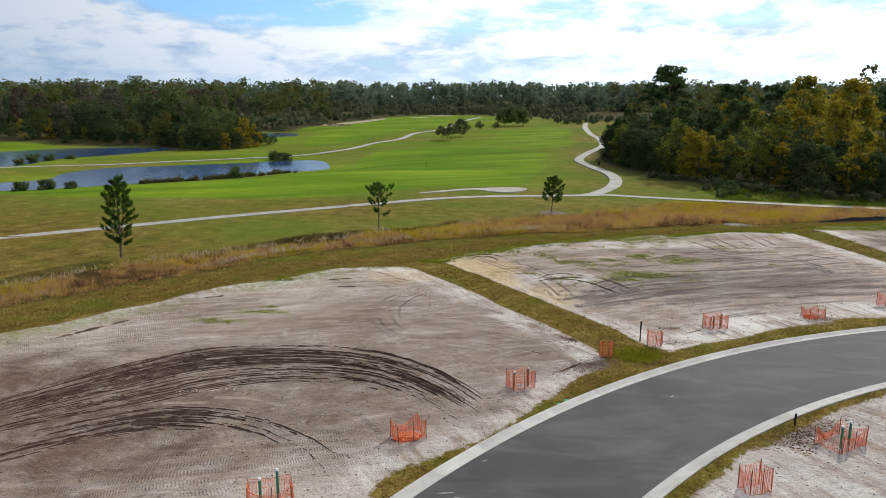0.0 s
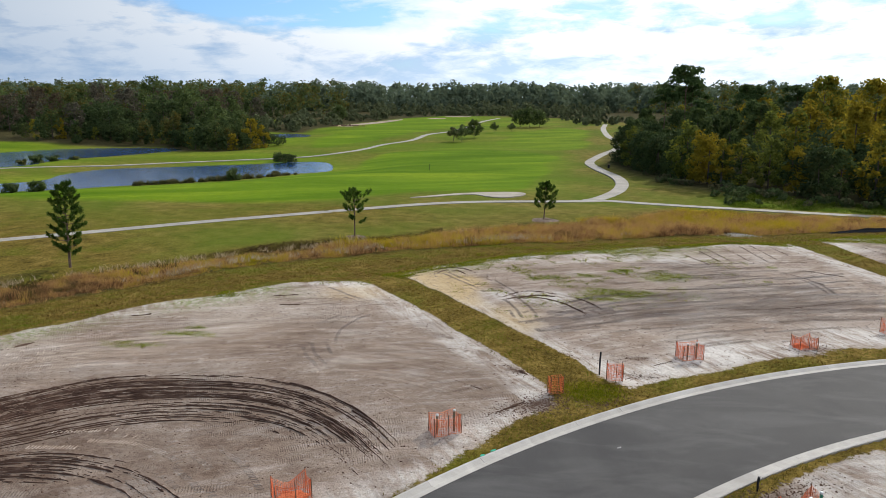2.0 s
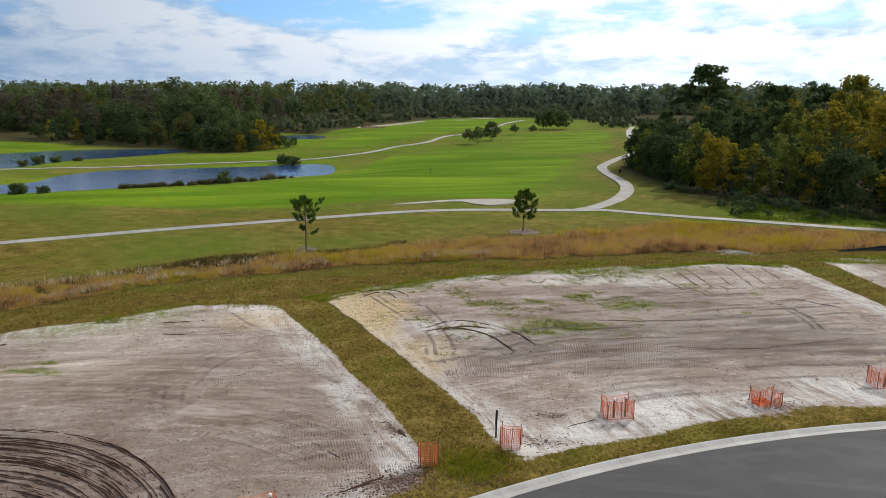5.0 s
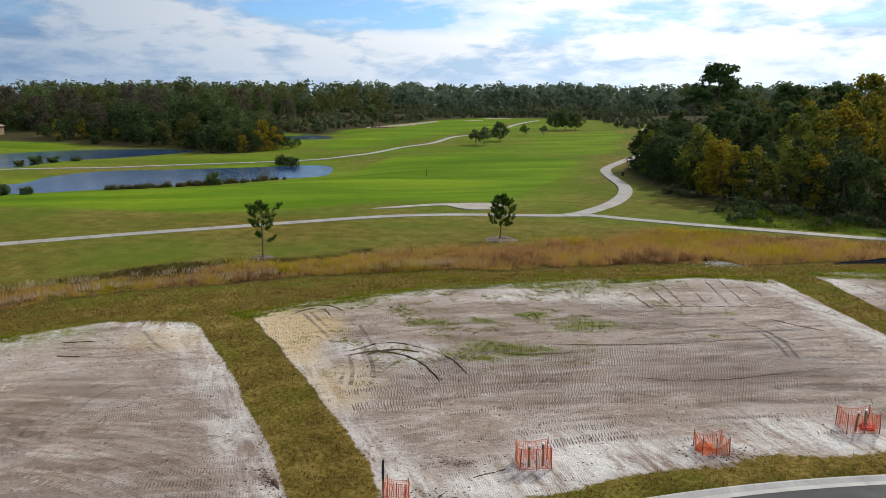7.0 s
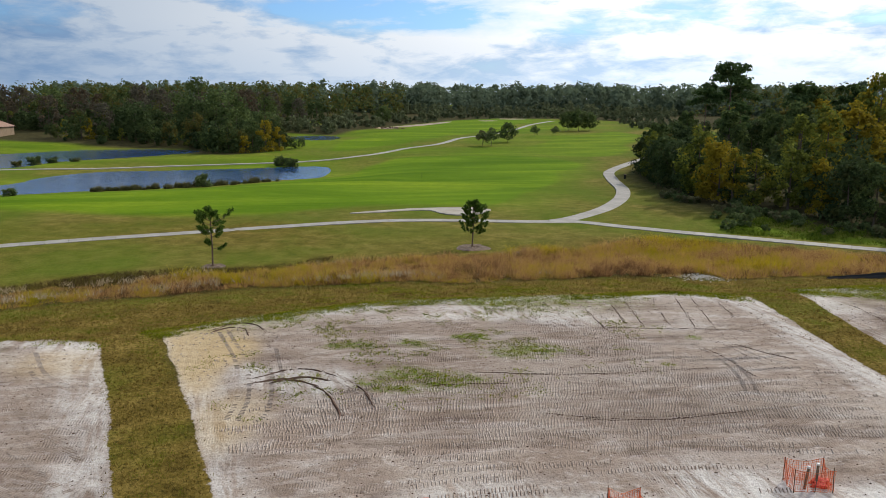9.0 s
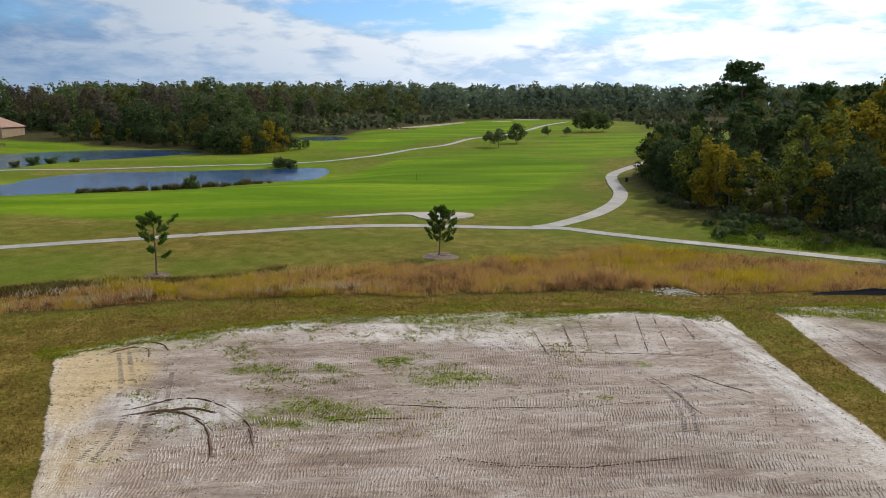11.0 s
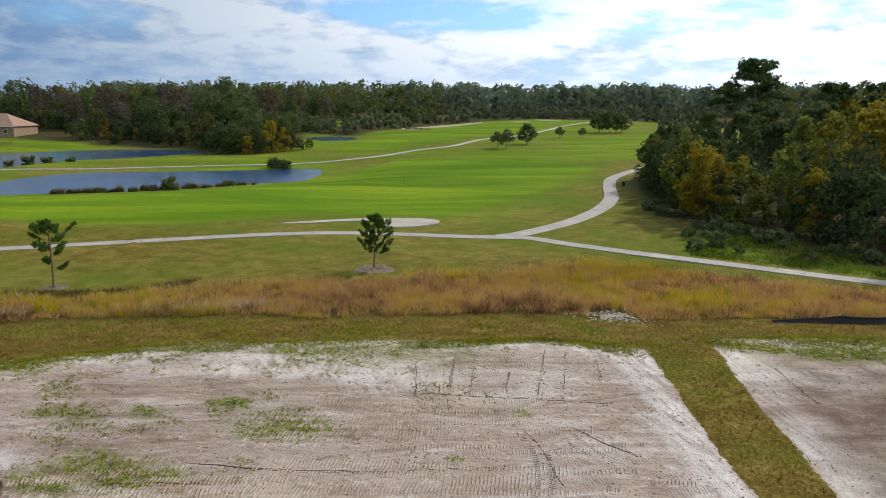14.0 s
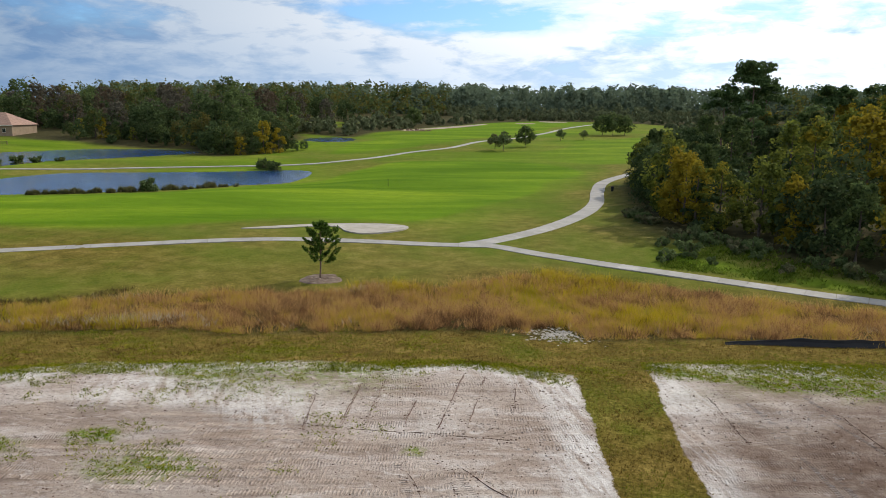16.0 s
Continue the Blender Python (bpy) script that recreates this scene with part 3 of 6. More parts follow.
    faces = np.stack([i[:-1, :-1], i[:-1, 1:], i[1:, 1:], i[1:, :-1]], -1).reshape(-1, 4)
    me = bpy.data.meshes.new("ground")
    me.vertices.add(len(x))
    me.vertices.foreach_set("co", np.stack([x, y, z], 1).astype(np.float32).ravel())
    me.loops.add(faces.size)
    me.loops.foreach_set("vertex_index", faces.astype(np.int32).ravel())
    me.polygons.add(len(faces))
    me.polygons.foreach_set("loop_start", np.arange(0, faces.size, 4, dtype=np.int32))
    me.update(calc_edges=True)
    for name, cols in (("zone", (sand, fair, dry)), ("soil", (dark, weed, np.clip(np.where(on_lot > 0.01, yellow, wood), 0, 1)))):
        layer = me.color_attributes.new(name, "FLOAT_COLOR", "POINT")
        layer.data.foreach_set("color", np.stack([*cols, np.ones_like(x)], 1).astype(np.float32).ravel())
    rim = me.attributes.new("rim", "FLOAT", "POINT")
    rim.data.foreach_set("value", pale.astype(np.float32))
    me.shade_smooth()
    me.materials.append(LAND)
    tagged(new("ground", me), "rolling mown golf turf and bare graded sandy lots", "ground", kind="structure")


WOODS_R = np.array([(42.5, 193), (44, 165), (45.0, 140), (48, 131.5), (54, 128), (59, 121), (65.5, 117.5), (90, 108), (140, 100), (260, 110), (260, 330), (130, 360), (90, 330), (66, 285), (52, 235)], float)
WOODS_FAR = np.array([(-72, 338), (-64, 374), (-57, 420), (-38, 470), (-12, 503), (24, 512), (75, 472), (92, 445), (110, 420), (160, 420), (420, 700), (420, 900), (-600, 900), (-600, 440), (-100, 440), (-96, 340)], float)
WOODS_L = np.array([(-172, 274), (-140, 270), (-108, 262 + 10), (-92, 248), (-77, 239), (-71, 250), (-71, 265), (-78, 290), (-88, 318), (-104, 350), (-104, 380), (-120, 420), (-260, 420), (-330, 380), (-330, 300), (-240, 300)], float)


def woods_field(x, y):
    return np.maximum.reduce([field(x, y, WOODS_R, 10.0), field(x, y, WOODS_L, 10.0), field(x, y, WOODS_FAR, 10.0)])


FAR_SAND = [(-48, 418, 40, 4.5, 1.27), (-58, 380, 5, 9, 0.2), (-2, 496, 9, 8, 0.3), (-15, 466, 6, 5, 0)]
# small spots are dug soil; the wide ones darken whole stretches of sand
DARK_SPOTS = [(9.4, 41.2, 1.9, 1.2, 0.6, 1.0), (7.6, 40.4, 1.6, 0.8, 0.6, 0.5), (12.6, 41.5, 1.5, 0.5, 0.6, 0.8), (8.2, 45.6, 1.0, 0.4, -0.9, 0.9), (-11.5, 41.8, 6.0, 1.4, 0.0, 1.0), (-16.5, 39.0, 7.0, 2.0, 0.45, 0.8), (-10, 37, 17, 9, 0.1, 0.62), (-1.0, 36.6, 3.0, 1.0, -0.9, 0.45), (-7, 33, 10, 6, -0.3, 0.4), (-8, 45, 20, 11, 0.2, 0.36), (14, 60, 9, 7, 0.3, 0.24), (21, 66, 9, 6, 0.3, 0.2), (20, 30, 10, 6, 0.5, 0.38), (-17, 33, 11, 9, 0.2, 0.85), (-18, 37, 6, 3.4, 0.6, 0.85), (-22, 34, 12, 9, 0.2, 0.85), (-11.6, 40.6, 3.4, 1.3, 0.1, 0.95), (54, 73, 9, 11, 0.2, 0.85), (-14, 47, 15, 8, 0.3, 0.28), (0, 44, 9, 8, -0.3, 0.5), (-4.5, 40.6, 4.5, 1.4, -0.45, 0.35),
              (-21, 34.5, 5.0, 1.6, 0.8, 0.5), (0.5, 34.2, 3.8, 1.3, -0.95, 0.45), (17.8, 32.2, 2.6, 0.8, 0.5, 0.8), (16.2, 31.2, 1.2, 1.4, 0.5, 0.8), (27.6, 50.6, 1.6, 0.7, 0.2, 0.5), (15.3, 45.3, 1.2, 0.6, 0, 0.6), (15.8, 48.2, 1.0, 0.5, 0, 0.6),
              (21, 57, 10, 2.6, 0.25, 0.22), (31, 60.5, 9, 2.5, 0.2, 0.25), (10, 52.5, 5, 1.8, 0.5, 0.25), (-2, 47, 8, 2.6, -0.2, 0.22)]
WEED_SPOTS = [(17.5, 62.2, 3.2, 1.4, 0.95), (15.5, 60.6, 1.8, 0.8, 0.8), (23.0, 67.6, 2.6, 1.0, 0.8), (19.0, 68.9, 1.3, 0.7, 1.0), (15.5, 67.0, 1.5, 0.7, 0.8), (12.3, 66.2, 1.2, 0.6, 0.7), (11, 65.6, 0.8, 0.5, 0.7), (6.5, 70.0, 1.6, 0.8, 0.9), (22.0, 66.8, 2.5, 0.9, 0.7), (31, 66.4, 0.5, 0.35, 0.8),
              (-15.5, 47.4, 2.6, 0.6, 0.75), (-13.0, 49.6, 2.0, 0.6, 0.8), (-12.7, 50.8, 0.7, 0.4, 0.9), (46.5, 84.0, 2.8, 1.3, 1.0), (52, 84.4, 6.0, 2.0, 1.0), (59, 86, 5, 2.2, 0.9), (40.5, 83.0, 2.2, 1.0, 0.9), (33.3, 71.4, 0.45, 0.35, 0.9), (19.3, 76.6, 3.0, 1.0, 0.9)]
build_ground()


# ---- road, kerbs, paths, ponds ----
def arc_strip(bm, r0, r1, a0, a1, z0, z1, profile=None, steps=8):
    """A solid ring segment with the given section [(radius, height)]."""
    sec = profile or [(r0, z0), (r1, z0), (r1, z1), (r0, z1)]
    rings = []
    for k in range(steps + 1):
        a = a0 + (a1 - a0) * k / steps
        rings.append([bm.verts.new((ROAD_C[0] + math.cos(a) * r, ROAD_C[1] + math.sin(a) * r, z)) for r, z in sec])
    for p, q in zip(rings, rings[1:]):
        for k in range(len(sec)):
            bm.faces.new((p[k], p[(k + 1) % len(sec)], q[(k + 1) % len(sec)], q[k]))
    bm.faces.new(rings[0][::-1])
    bm.faces.new(rings[-1])
    return bm


ROAD_Z = -0.56
road = tagged(part("road", arc_strip(bmesh.new(), R_IN - 0.02, R_OUT + 0.02, radians(40), radians(190), ROAD_Z - 0.2, ROAD_Z, steps=160), ASPHALT), "new dark grey asphalt road curving between concrete kerbs", "road", kind="structure")
for nm, edge, sgn in (("kerb_outer", R_OUT, 1), ("kerb_inner", R_IN, -1)):
    kerb = tagged(new(nm), "pale grey concrete kerb along the asphalt road", "kerb", kind="structure")
    # 3 m lengths with open joints; a low gutter that rises to a rounded back
    step = 3.05 / edge
    sec = [(edge, ROAD_Z - 0.25), (edge, ROAD_Z + 0.012), (edge + sgn * 0.31, ROAD_Z - 0.004), (edge + sgn * 0.45, ROAD_Z + 0.055), (edge + sgn * 0.55, ROAD_Z + 0.098), (edge + sgn * 0.64, ROAD_Z + 0.10), (edge + sgn * KERB, ROAD_Z + 0.08), (edge + sgn * KERB, ROAD_Z - 0.25)]
    for k in range(int(radians(130) / step)):
        a = radians(50) + k * step
        part("kerb_length", arc_strip(bmesh.new(), 0, 0, a + 0.004 / edge, a + step - 0.008 / edge, 0, 0, sec, 4), KERB_MAT, kerb)

PATH_A = spline([(-75, 62), (-50.7, 81.1), (-42.1, 87.7), (-29, 97.8), (-19.4, 104.4), (-10, 110.9), (-2.5, 115.8), (4.5, 118.9), (12, 120.3), (20.8, 121.0), (25.5, 121.9), (28.1, 122.0), (33, 119.3), (39.2, 116.5), (44.5, 114.6), (51.8, 112.1), (58.8, 109.6), (63.5, 108.2), (80, 102), (110, 94)], 0.5)
PATH_B = spline([(24.6, 122.2), (27.2, 125.4), (31.9, 135.2), (35.6, 149.0), (37.3, 165), (36.9, 184), (37.6, 200.8), (42.8, 218.0), (52, 241), (58, 265), (62.5, 294), (63.2, 313), (70.3, 363), (81, 416)], 0.8)
PATH_C = spline([(-130, 171), (-104, 187.0), (-84, 201.2), (-55.5, 221.4), (-34.9, 240), (-26.5, 268.0), (-17, 288), (-12, 320), (-4, 341), (4.8, 379), (11.4, 419), (18, 446), (24, 470)], 1.2)


def path(name, pts, width, slab, label):
    """A concrete path of cast slabs with open joints."""
    top = tagged(new(name), label, "path", kind="structure")
    d = np.gradient(pts, axis=0)
    d /= np.hypot(*d.T)[:, None]
    nrm = np.stack([-d[:, 1], d[:, 0]], 1) * width / 2
    run = np.concatenate([[0], np.cumsum(np.hypot(*np.diff(pts, axis=0).T))])
    count = int(run[-1] / slab)
    lift = np.maximum.reduce([ground_z(*(pts + k * nrm).T) for k in (-1, 0, 1)]) + 0.05
    for k in range(count):
        s = np.linspace(k * slab + 0.012, (k + 1) * slab - 0.012, 5)
        cx, cy, nx, ny, cz = (np.interp(s, run, v) for v in (*pts.T, *nrm.T, lift))
        bm = bmesh.new()
        rows = [[bm.verts.new(p) for p in ((a + u, b + v, h - 0.25), (a + u, b + v, h), (a - u, b - v, h), (a - u, b - v, h - 0.25))] for a, b, u, v, h in zip(cx, cy, nx, ny, cz)]
        for p, q in zip(rows, rows[1:]):
            for j in range(3):
                bm.faces.new((p[j], q[j], q[j + 1], p[j + 1]))
        bm.faces.new(rows[0])
        bm.faces.new(rows[-1][::-1])
        part("slab", bm, PATH_MAT, top)


path("pavement_1", PATH_A, 2.1, 2.4, "pale concrete cart path in cast slabs across the turf")
path("pavement_2", PATH_B, 2.5, 3.0, "winding pale concrete cart path beside the woods")
path("pavement_3", PATH_C, 2.4, 4.5, "pale concrete cart path behind the pond")


def water(name, poly, level):
    d = poly - np.roll(poly, 1, 0)
    nrm = np.stack([d[:, 1], -d[:, 0]], 1)
    nrm /= np.hypot(*nrm.T)[:, None] + 1e-9
    area = np.sum(poly[:, 0] * np.roll(poly[:, 1], -1) - np.roll(poly[:, 0], -1) * poly[:, 1])
    big = poly + nrm * (0.6 if area > 0 else -0.6)
    bm = bmesh.new()
    f = bm.faces.new([bm.verts.new((a, b, level)) for a, b in big])
    if f.normal.z < 0 or area < 0:
        f.normal_flip()
    bmesh.ops.triangulate(bm, faces=[f])
    tagged(part(name, bm, WATER), "still blue pond water reflecting the sky", "pond", kind="structure")


def bunker():
    """A shallow bed of raked pale sand with a low grass lip."""
    c = BUNKER.mean(0)
    bm = bmesh.new()
    rim = [bm.verts.new((x, y, gz(x, y) + 0.13)) for x, y in BUNKER]
    skirt = [bm.verts.new((x, y, gz(x, y) - 0.4)) for x, y in c + (BUNKER - c) * 1.01]
    f = bm.faces.new(rim)
    if f.normal.z < 0:
        f.normal_flip()
    for k in range(len(rim)):
        bm.faces.new((rim[k], skirt[k], skirt[(k + 1) % len(rim)], rim[(k + 1) % len(rim)]))
    bmesh.ops.triangulate(bm, faces=[f])
    tagged(part("bunker", bm, BUNKER_SAND), "long pale sand bunker beside the cart path", "bunker", kind="structure")


BUNKER_SAND = plain("bunker_sand", [(0.35, (0.30, 0.265, 0.215)), (0.65, (0.40, 0.36, 0.305))], 0.5, 0.95, 0.4, 6, spec=0.1)
bunker()
for k, (poly, level) in enumerate(PONDS):
    water(f"water_{k + 1}", poly, level)


# ---- trees ----
def leaf_cards(rng, centres, radii, per, size, flat=0.0, aspect=1.6):
    """Many small leaf sprays on rounded clumps, facing outwards: vertices and quads."""
    c = np.repeat(centres, per, axis=0)
    rad = np.repeat(radii, per)[:, None]
    v = rng.normal(size=c.shape) + np.array([0, 0, 0.25])
    v /= np.linalg.norm(v, axis=1)[:, None] + 1e-9
    p = c + v * rad * rng.uniform(0.35, 1.0, (len(c), 1)) ** 0.6 * rng.choice([1.0, 1.0, 1.0, 1.35], (len(c), 1)) * np.array([1, 1, 0.85])
    nrm = v + rng.normal(size=c.shape) * 0.6 + np.array([0, 0, 0.3 + flat])
    nrm /= np.linalg.norm(nrm, axis=1)[:, None] + 1e-9
    a = np.cross(nrm, rng.normal(size=c.shape))
    a /= np.linalg.norm(a, axis=1)[:, None] + 1e-9
    b = np.cross(nrm, a)
    s = size * rng.uniform(0.55, 1.4, (len(c), 1))
    quad = np.stack([p - a * s * aspect / 2, p - b * s / 2 + nrm * s * 0.15, p + a * s * aspect / 2, p + b * s / 2 + nrm * s * 0.15], 1)
    return quad.reshape(-1, 3), np.arange(len(quad) * 4).reshape(-1, 4)


def limbs(bm, rng, height, radius, reach, count, start=0.35, lean=0.0, sides=6):
    """A tapered trunk with limbs; the limbs' ends."""
    top = Vector((rng.normal() * lean, rng.normal() * lean, height))
    pts = [Vector((0, 0, -0.3)), Vector((0, 0, 0.15)), top * 0.35 + Vector((rng.normal() * 0.1, rng.normal() * 0.1, 0)), top * 0.7, top]
    tube(bm, pts, [radius * 1.35, radius * 1.1, radius * 0.85, radius * 0.5, radius * 0.12], sides)
    ends = []
    for k in range(count):
        f = start + (0.92 - start) * k / max(1, count - 1)
        a = k * 2.4 + rng.uniform(-0.4, 0.4)
        base = top * f
        span = reach * (1.0 - 0.55 * abs(f - 0.5)) * rng.uniform(0.6, 1.0)
        end = base + Vector((math.cos(a) * span, math.sin(a) * span, span * rng.uniform(0.35, 0.85)))
        mid = base.lerp(end, 0.5) + Vector((0, 0, -0.06 * span))
        tube(bm, [base, mid, end], [radius * 0.42 * (1.1 - f), radius * 0.28 * (1.1 - f), radius * 0.06], 4)
        ends.append(end)
    return ends


def make_tree(seed, height, spread, leaf, clumps, per, size, low=0.18, shape=1.0, kind="tree", bark=None, label="", top_heavy=0.0):
    """A broadleaf tree: trunk with limbs, and a crown of leaf clumps."""
    rng = np.random.default_rng(seed)
    ob = new(kind)
    bm = bmesh.new()
    limbs(bm, rng, height * 0.9, 0.018 * height, spread * 0.8, 7, max(0.2, low))
    part("trunk", bm, bark or BARK, ob)
    h = rng.uniform(0, 1, clumps) ** (0.85 - top_heavy)
    prof = np.sin(np.pi * np.clip(h * 0.74 + 0.22, 0, 1)) ** (0.6 * shape)
    ang = rng.uniform(0, 2 * np.pi, clumps)
    rad = spread * prof * np.sqrt(rng.uniform(0.30, 1.0, clumps)) * rng.uniform(0.7, 1.08, clumps)
    cen = np.stack([np.cos(ang) * rad, np.sin(ang) * rad, height * (low + (0.97 - low) * h)], 1)
    v, f = leaf_cards(rng, cen, spread * rng.uniform(0.14, 0.38, clumps), per, size)
    mesh_object("crown", v, f, leaf, ob)
    return tagged(ob, label, "tree")


def make_pine(seed, height, spread, leaf, bark, count, per, size, low, label):
    """A tall pine: a straight bole, spreading limbs, and flat clouds of foliage at their ends."""
    rng = np.random.default_rng(seed)
    ob = new("pine_tree")
    bm = bmesh.new()
    ends = limbs(bm, rng, height * 0.97, 0.013 * height, spread, count, low, 0.1, 6)
    part("trunk", bm, bark, ob)
    cen, rad = [], []
    for e in ends + [Vector((0, 0, height * 0.97)), Vector((0.4, -0.3, height * 0.9))]:
        for _ in range(4):
            cen.append(Vector((e.x * 0.9, e.y * 0.9, e.z)) + Vector((rng.normal(), rng.normal(), 0.3 * rng.normal())) * spread * 0.15)
            rad.append(spread * rng.uniform(0.13, 0.22))
    v, f = leaf_cards(rng, np.array([tuple(q) for q in cen]), np.array(rad), per, size, 0.2)
    mesh_object("crown", v, f, leaf, ob)
    return tagged(ob, label, "tree")


def make_young_pine(seed, height, spread, low, count, label, cone=True, stray=()):
    """A young pine: limbs that sweep upwards, each with brushes of long needles, and air between them."""
    rng = np.random.default_rng(seed)
    ob = new("pine_tree")
    bm = bmesh.new()
    top = Vector((rng.normal() * 0.08, rng.normal() * 0.08, height * 0.97))
    r = 0.0145 * height
    tube(bm, [(0, 0, -0.3), (0, 0, 0.12), top * 0.4 + Vector((0.04, 0.03, 0)), top * 0.75, top], [r * 1.4, r * 1.1, r * 0.85, r * 0.5, r * 0.15], 7)
    cen, way = [], []

    def limb(f, a, span, rise):
        base = top * f
        out = Vector((math.cos(a), math.sin(a), 0))
        end = base + out * span + Vector((0, 0, span * rise))
        mid = base + out * span * 0.55 + Vector((0, 0, span * rise * 0.3))
        tube(bm, [base, mid, end], [r * 0.30, r * 0.2, r * 0.08], 4)
        side = Vector((-out.y, out.x, 0))
        d = (end - mid).normalized()
        for along, off in ((1.0, 0.0), (0.86, 0.16), (0.82, -0.16), (0.62, 0.13), (0.52, -0.10)):
            if along > 0.8 or rng.random() < 0.75:
                c = base.lerp(mid, along * 2) if along < 0.5 else mid.lerp(end, along * 2 - 1)
                cen.append(c + side * off * (0.5 + span) * rng.uniform(0.6, 1.3) + Vector((0, 0, 0.05 * rng.normal())))
                way.append(d + side * off * 3 + Vector((0, 0, 0.5)))

    for k in range(count):
        u = k / (count - 1)
        f = low + (0.95 - low) * u
        shape = (0.55 + 1.5 * u if u < 0.25 else 1.06 * (1.08 - u) ** 0.5) if cone else math.sin(math.pi * (0.30 + 0.60 * u)) ** 0.8
        limb(f, k * 2.4 + rng.uniform(-0.4, 0.4), spread * shape * rng.uniform(0.5, 1.12), rng.uniform(0.30, 0.62))
    for f, a, span in stray:
        limb(f, a, span, 0.25)
    for k in range(9):
        z = 0.99 - 0.022 * k
        cen.append(top * z + Vector((rng.normal(), rng.normal(), 0)) * 0.05 * k)
        way.append(Vector((rng.normal() * 0.3, rng.normal() * 0.3, 1)))
    part("trunk", bm, PINE_BARK, ob)
    per = 58
    c = np.repeat(np.array([tuple(q) for q in cen]), per, axis=0)
    w = np.repeat(np.array([tuple(q.normalized()) for q in way]), per, axis=0)
    c = c + w * rng.uniform(-0.30, 0.14, (len(c), 1))
    d = w * 0.75 + rng.normal(size=c.shape) * 0.62
    d /= np.linalg.norm(d, axis=1)[:, None]
    side = np.cross(d, rng.normal(size=c.shape))
    side /= np.linalg.norm(side, axis=1)[:, None]
    ln = rng.uniform(0.18, 0.32, (len(c), 1)) * (0.8 + height * 0.03)
    quad = np.stack([c, c + d * ln * 0.55 + side * 0.034, c + d * ln, c + d * ln * 0.55 - side * 0.034], 1)
    mesh_object("crown", quad.reshape(-1, 3), np.arange(len(quad) * 4).reshape(-1, 4), NEEDLES_YOUNG, ob)
    return tagged(ob, label, "tree")


def plant(ob, x, y, turn=0.0, scale=1.0, sink=0.0):
    ob.matrix_basis = pose(x, y, gz(x, y) - sink, 0, 0, turn) @ Matrix.Scale(scale, 4)
    return ob


def again(ob, x, y, turn, scale, sink=0.0, group=""):
    c = copy_thing(ob, pose(x, y, gz(x, y) - sink, 0, 0, turn))
    c.scale = (scale, scale, scale * random.uniform(0.92, 1.08))
    if group:
        c["group"] = group
    return c


random.seed(4)
# three young pines in the rough
plant(make_young_pine(1, 8.3, 2.05, 0.17, 38, "full young pine tree with dense green needles"), -32.3, 70.8)
plant(make_young_pine(2, 5.9, 2.0, 0.50, 16, "slender young pine with bare lower trunk in a mulch ring", False, ((0.40, 3.6, 0.45), (0.42, 3.0, 0.4), (0.40, 4.2, 0.35), (0.30, 0.2, 1.3))), -8.0, 88.4)
plant(make_young_pine(3, 5.35, 1.75, 0.30, 27, "bushy young pine tree in a mulch ring", False), 15.5, 102.2)

# kinds of tree for the woods
KINDS_R = [
    make_tree(11, 15, 4.6, LEAF_AUTUMN, 46, 66, 0.42, 0.06, label="broadleaf tree with yellowing autumn leaves at the wood's edge"),
    make_tree(12, 14, 4.2, LEAF_DARK, 46, 66, 0.40, 0.05, label="dark green broadleaf tree at the wood's edge"),
    make_tree(13, 17, 5.0, LEAF_AUTUMN, 48, 66, 0.44, 0.12, label="tall broadleaf tree with olive and orange leaves"),
    make_tree(14, 12, 5.2, LEAF_EVERGREEN, 52, 72, 0.40, 0.02, label="broad dark evergreen tree reaching to the ground"),
    make_tree(15, 16, 3.6, LEAF_AUTUMN, 40, 62, 0.40, 0.10, label="narrow tree with rust and yellow leaves"),
]
PINES_R = [make_pine(21, 25, 6.0, NEEDLES, PINE_BARK, 12, 46, 0.50, 0.66, "tall dark pine rising above the wood"), make_pine(22, 21, 4.6, NEEDLES, PINE_BARK, 10, 54, 0.46, 0.5, "tall slim pine in the wood")]
KINDS_L = [
    make_tree(31, 17, 7.2, LEAF_DARK, 40, 42, 0.66, 0.02, 0.8, label="dark green tree of the distant wood"),
    make_tree(32, 18, 6.8, LEAF_GREY, 40, 36, 0.60, 0.04, 0.8, label="half-bare brownish tree of the distant wood"),
    make_tree(33, 14, 7.0, LEAF_EVERGREEN, 40, 42, 0.66, 0.02, 0.7, label="rounded evergreen tree of the distant wood"),
    make_tree(34, 12, 3.8, LEAF_AUTUMN, 26, 44, 0.5, 0.05, label="small yellow-green tree before the distant wood"),
    make_tree(35, 21, 6.4, LEAF_DARK, 34, 42, 0.64, 0.34, 0.8, label="tall tree rising above the distant wood"),
]


def seeds_in(poly, count, gap, rng, front=None):
    """Places within an outline, none closer than gap."""
    lo, hi = poly.min(0), poly.max(0)
    out = []
    for _ in range(count * 60):
        p = rng.uniform(lo, hi)
        if inside(p[:1], p[1:], poly)[0] > 0.5 and all((p[0] - q[0]) ** 2 + (p[1] - q[1]) ** 2 > gap * gap for q in out):
            out.append(p)
            if len(out) >= count:
                break
    return out


def edge_places(poly, step, inset):
    """Places along an outline's visible side."""
    run = spline(poly, 0.5)
    d = np.gradient(run, axis=0)
    d /= np.hypot(*d.T)[:, None] + 1e-9
    return [(run[k] + np.array([-d[k, 1], d[k, 0]]) * inset) for k in range(0, len(run), max(1, int(step / 0.5)))]


rng = np.random.default_rng(7)
used = set()


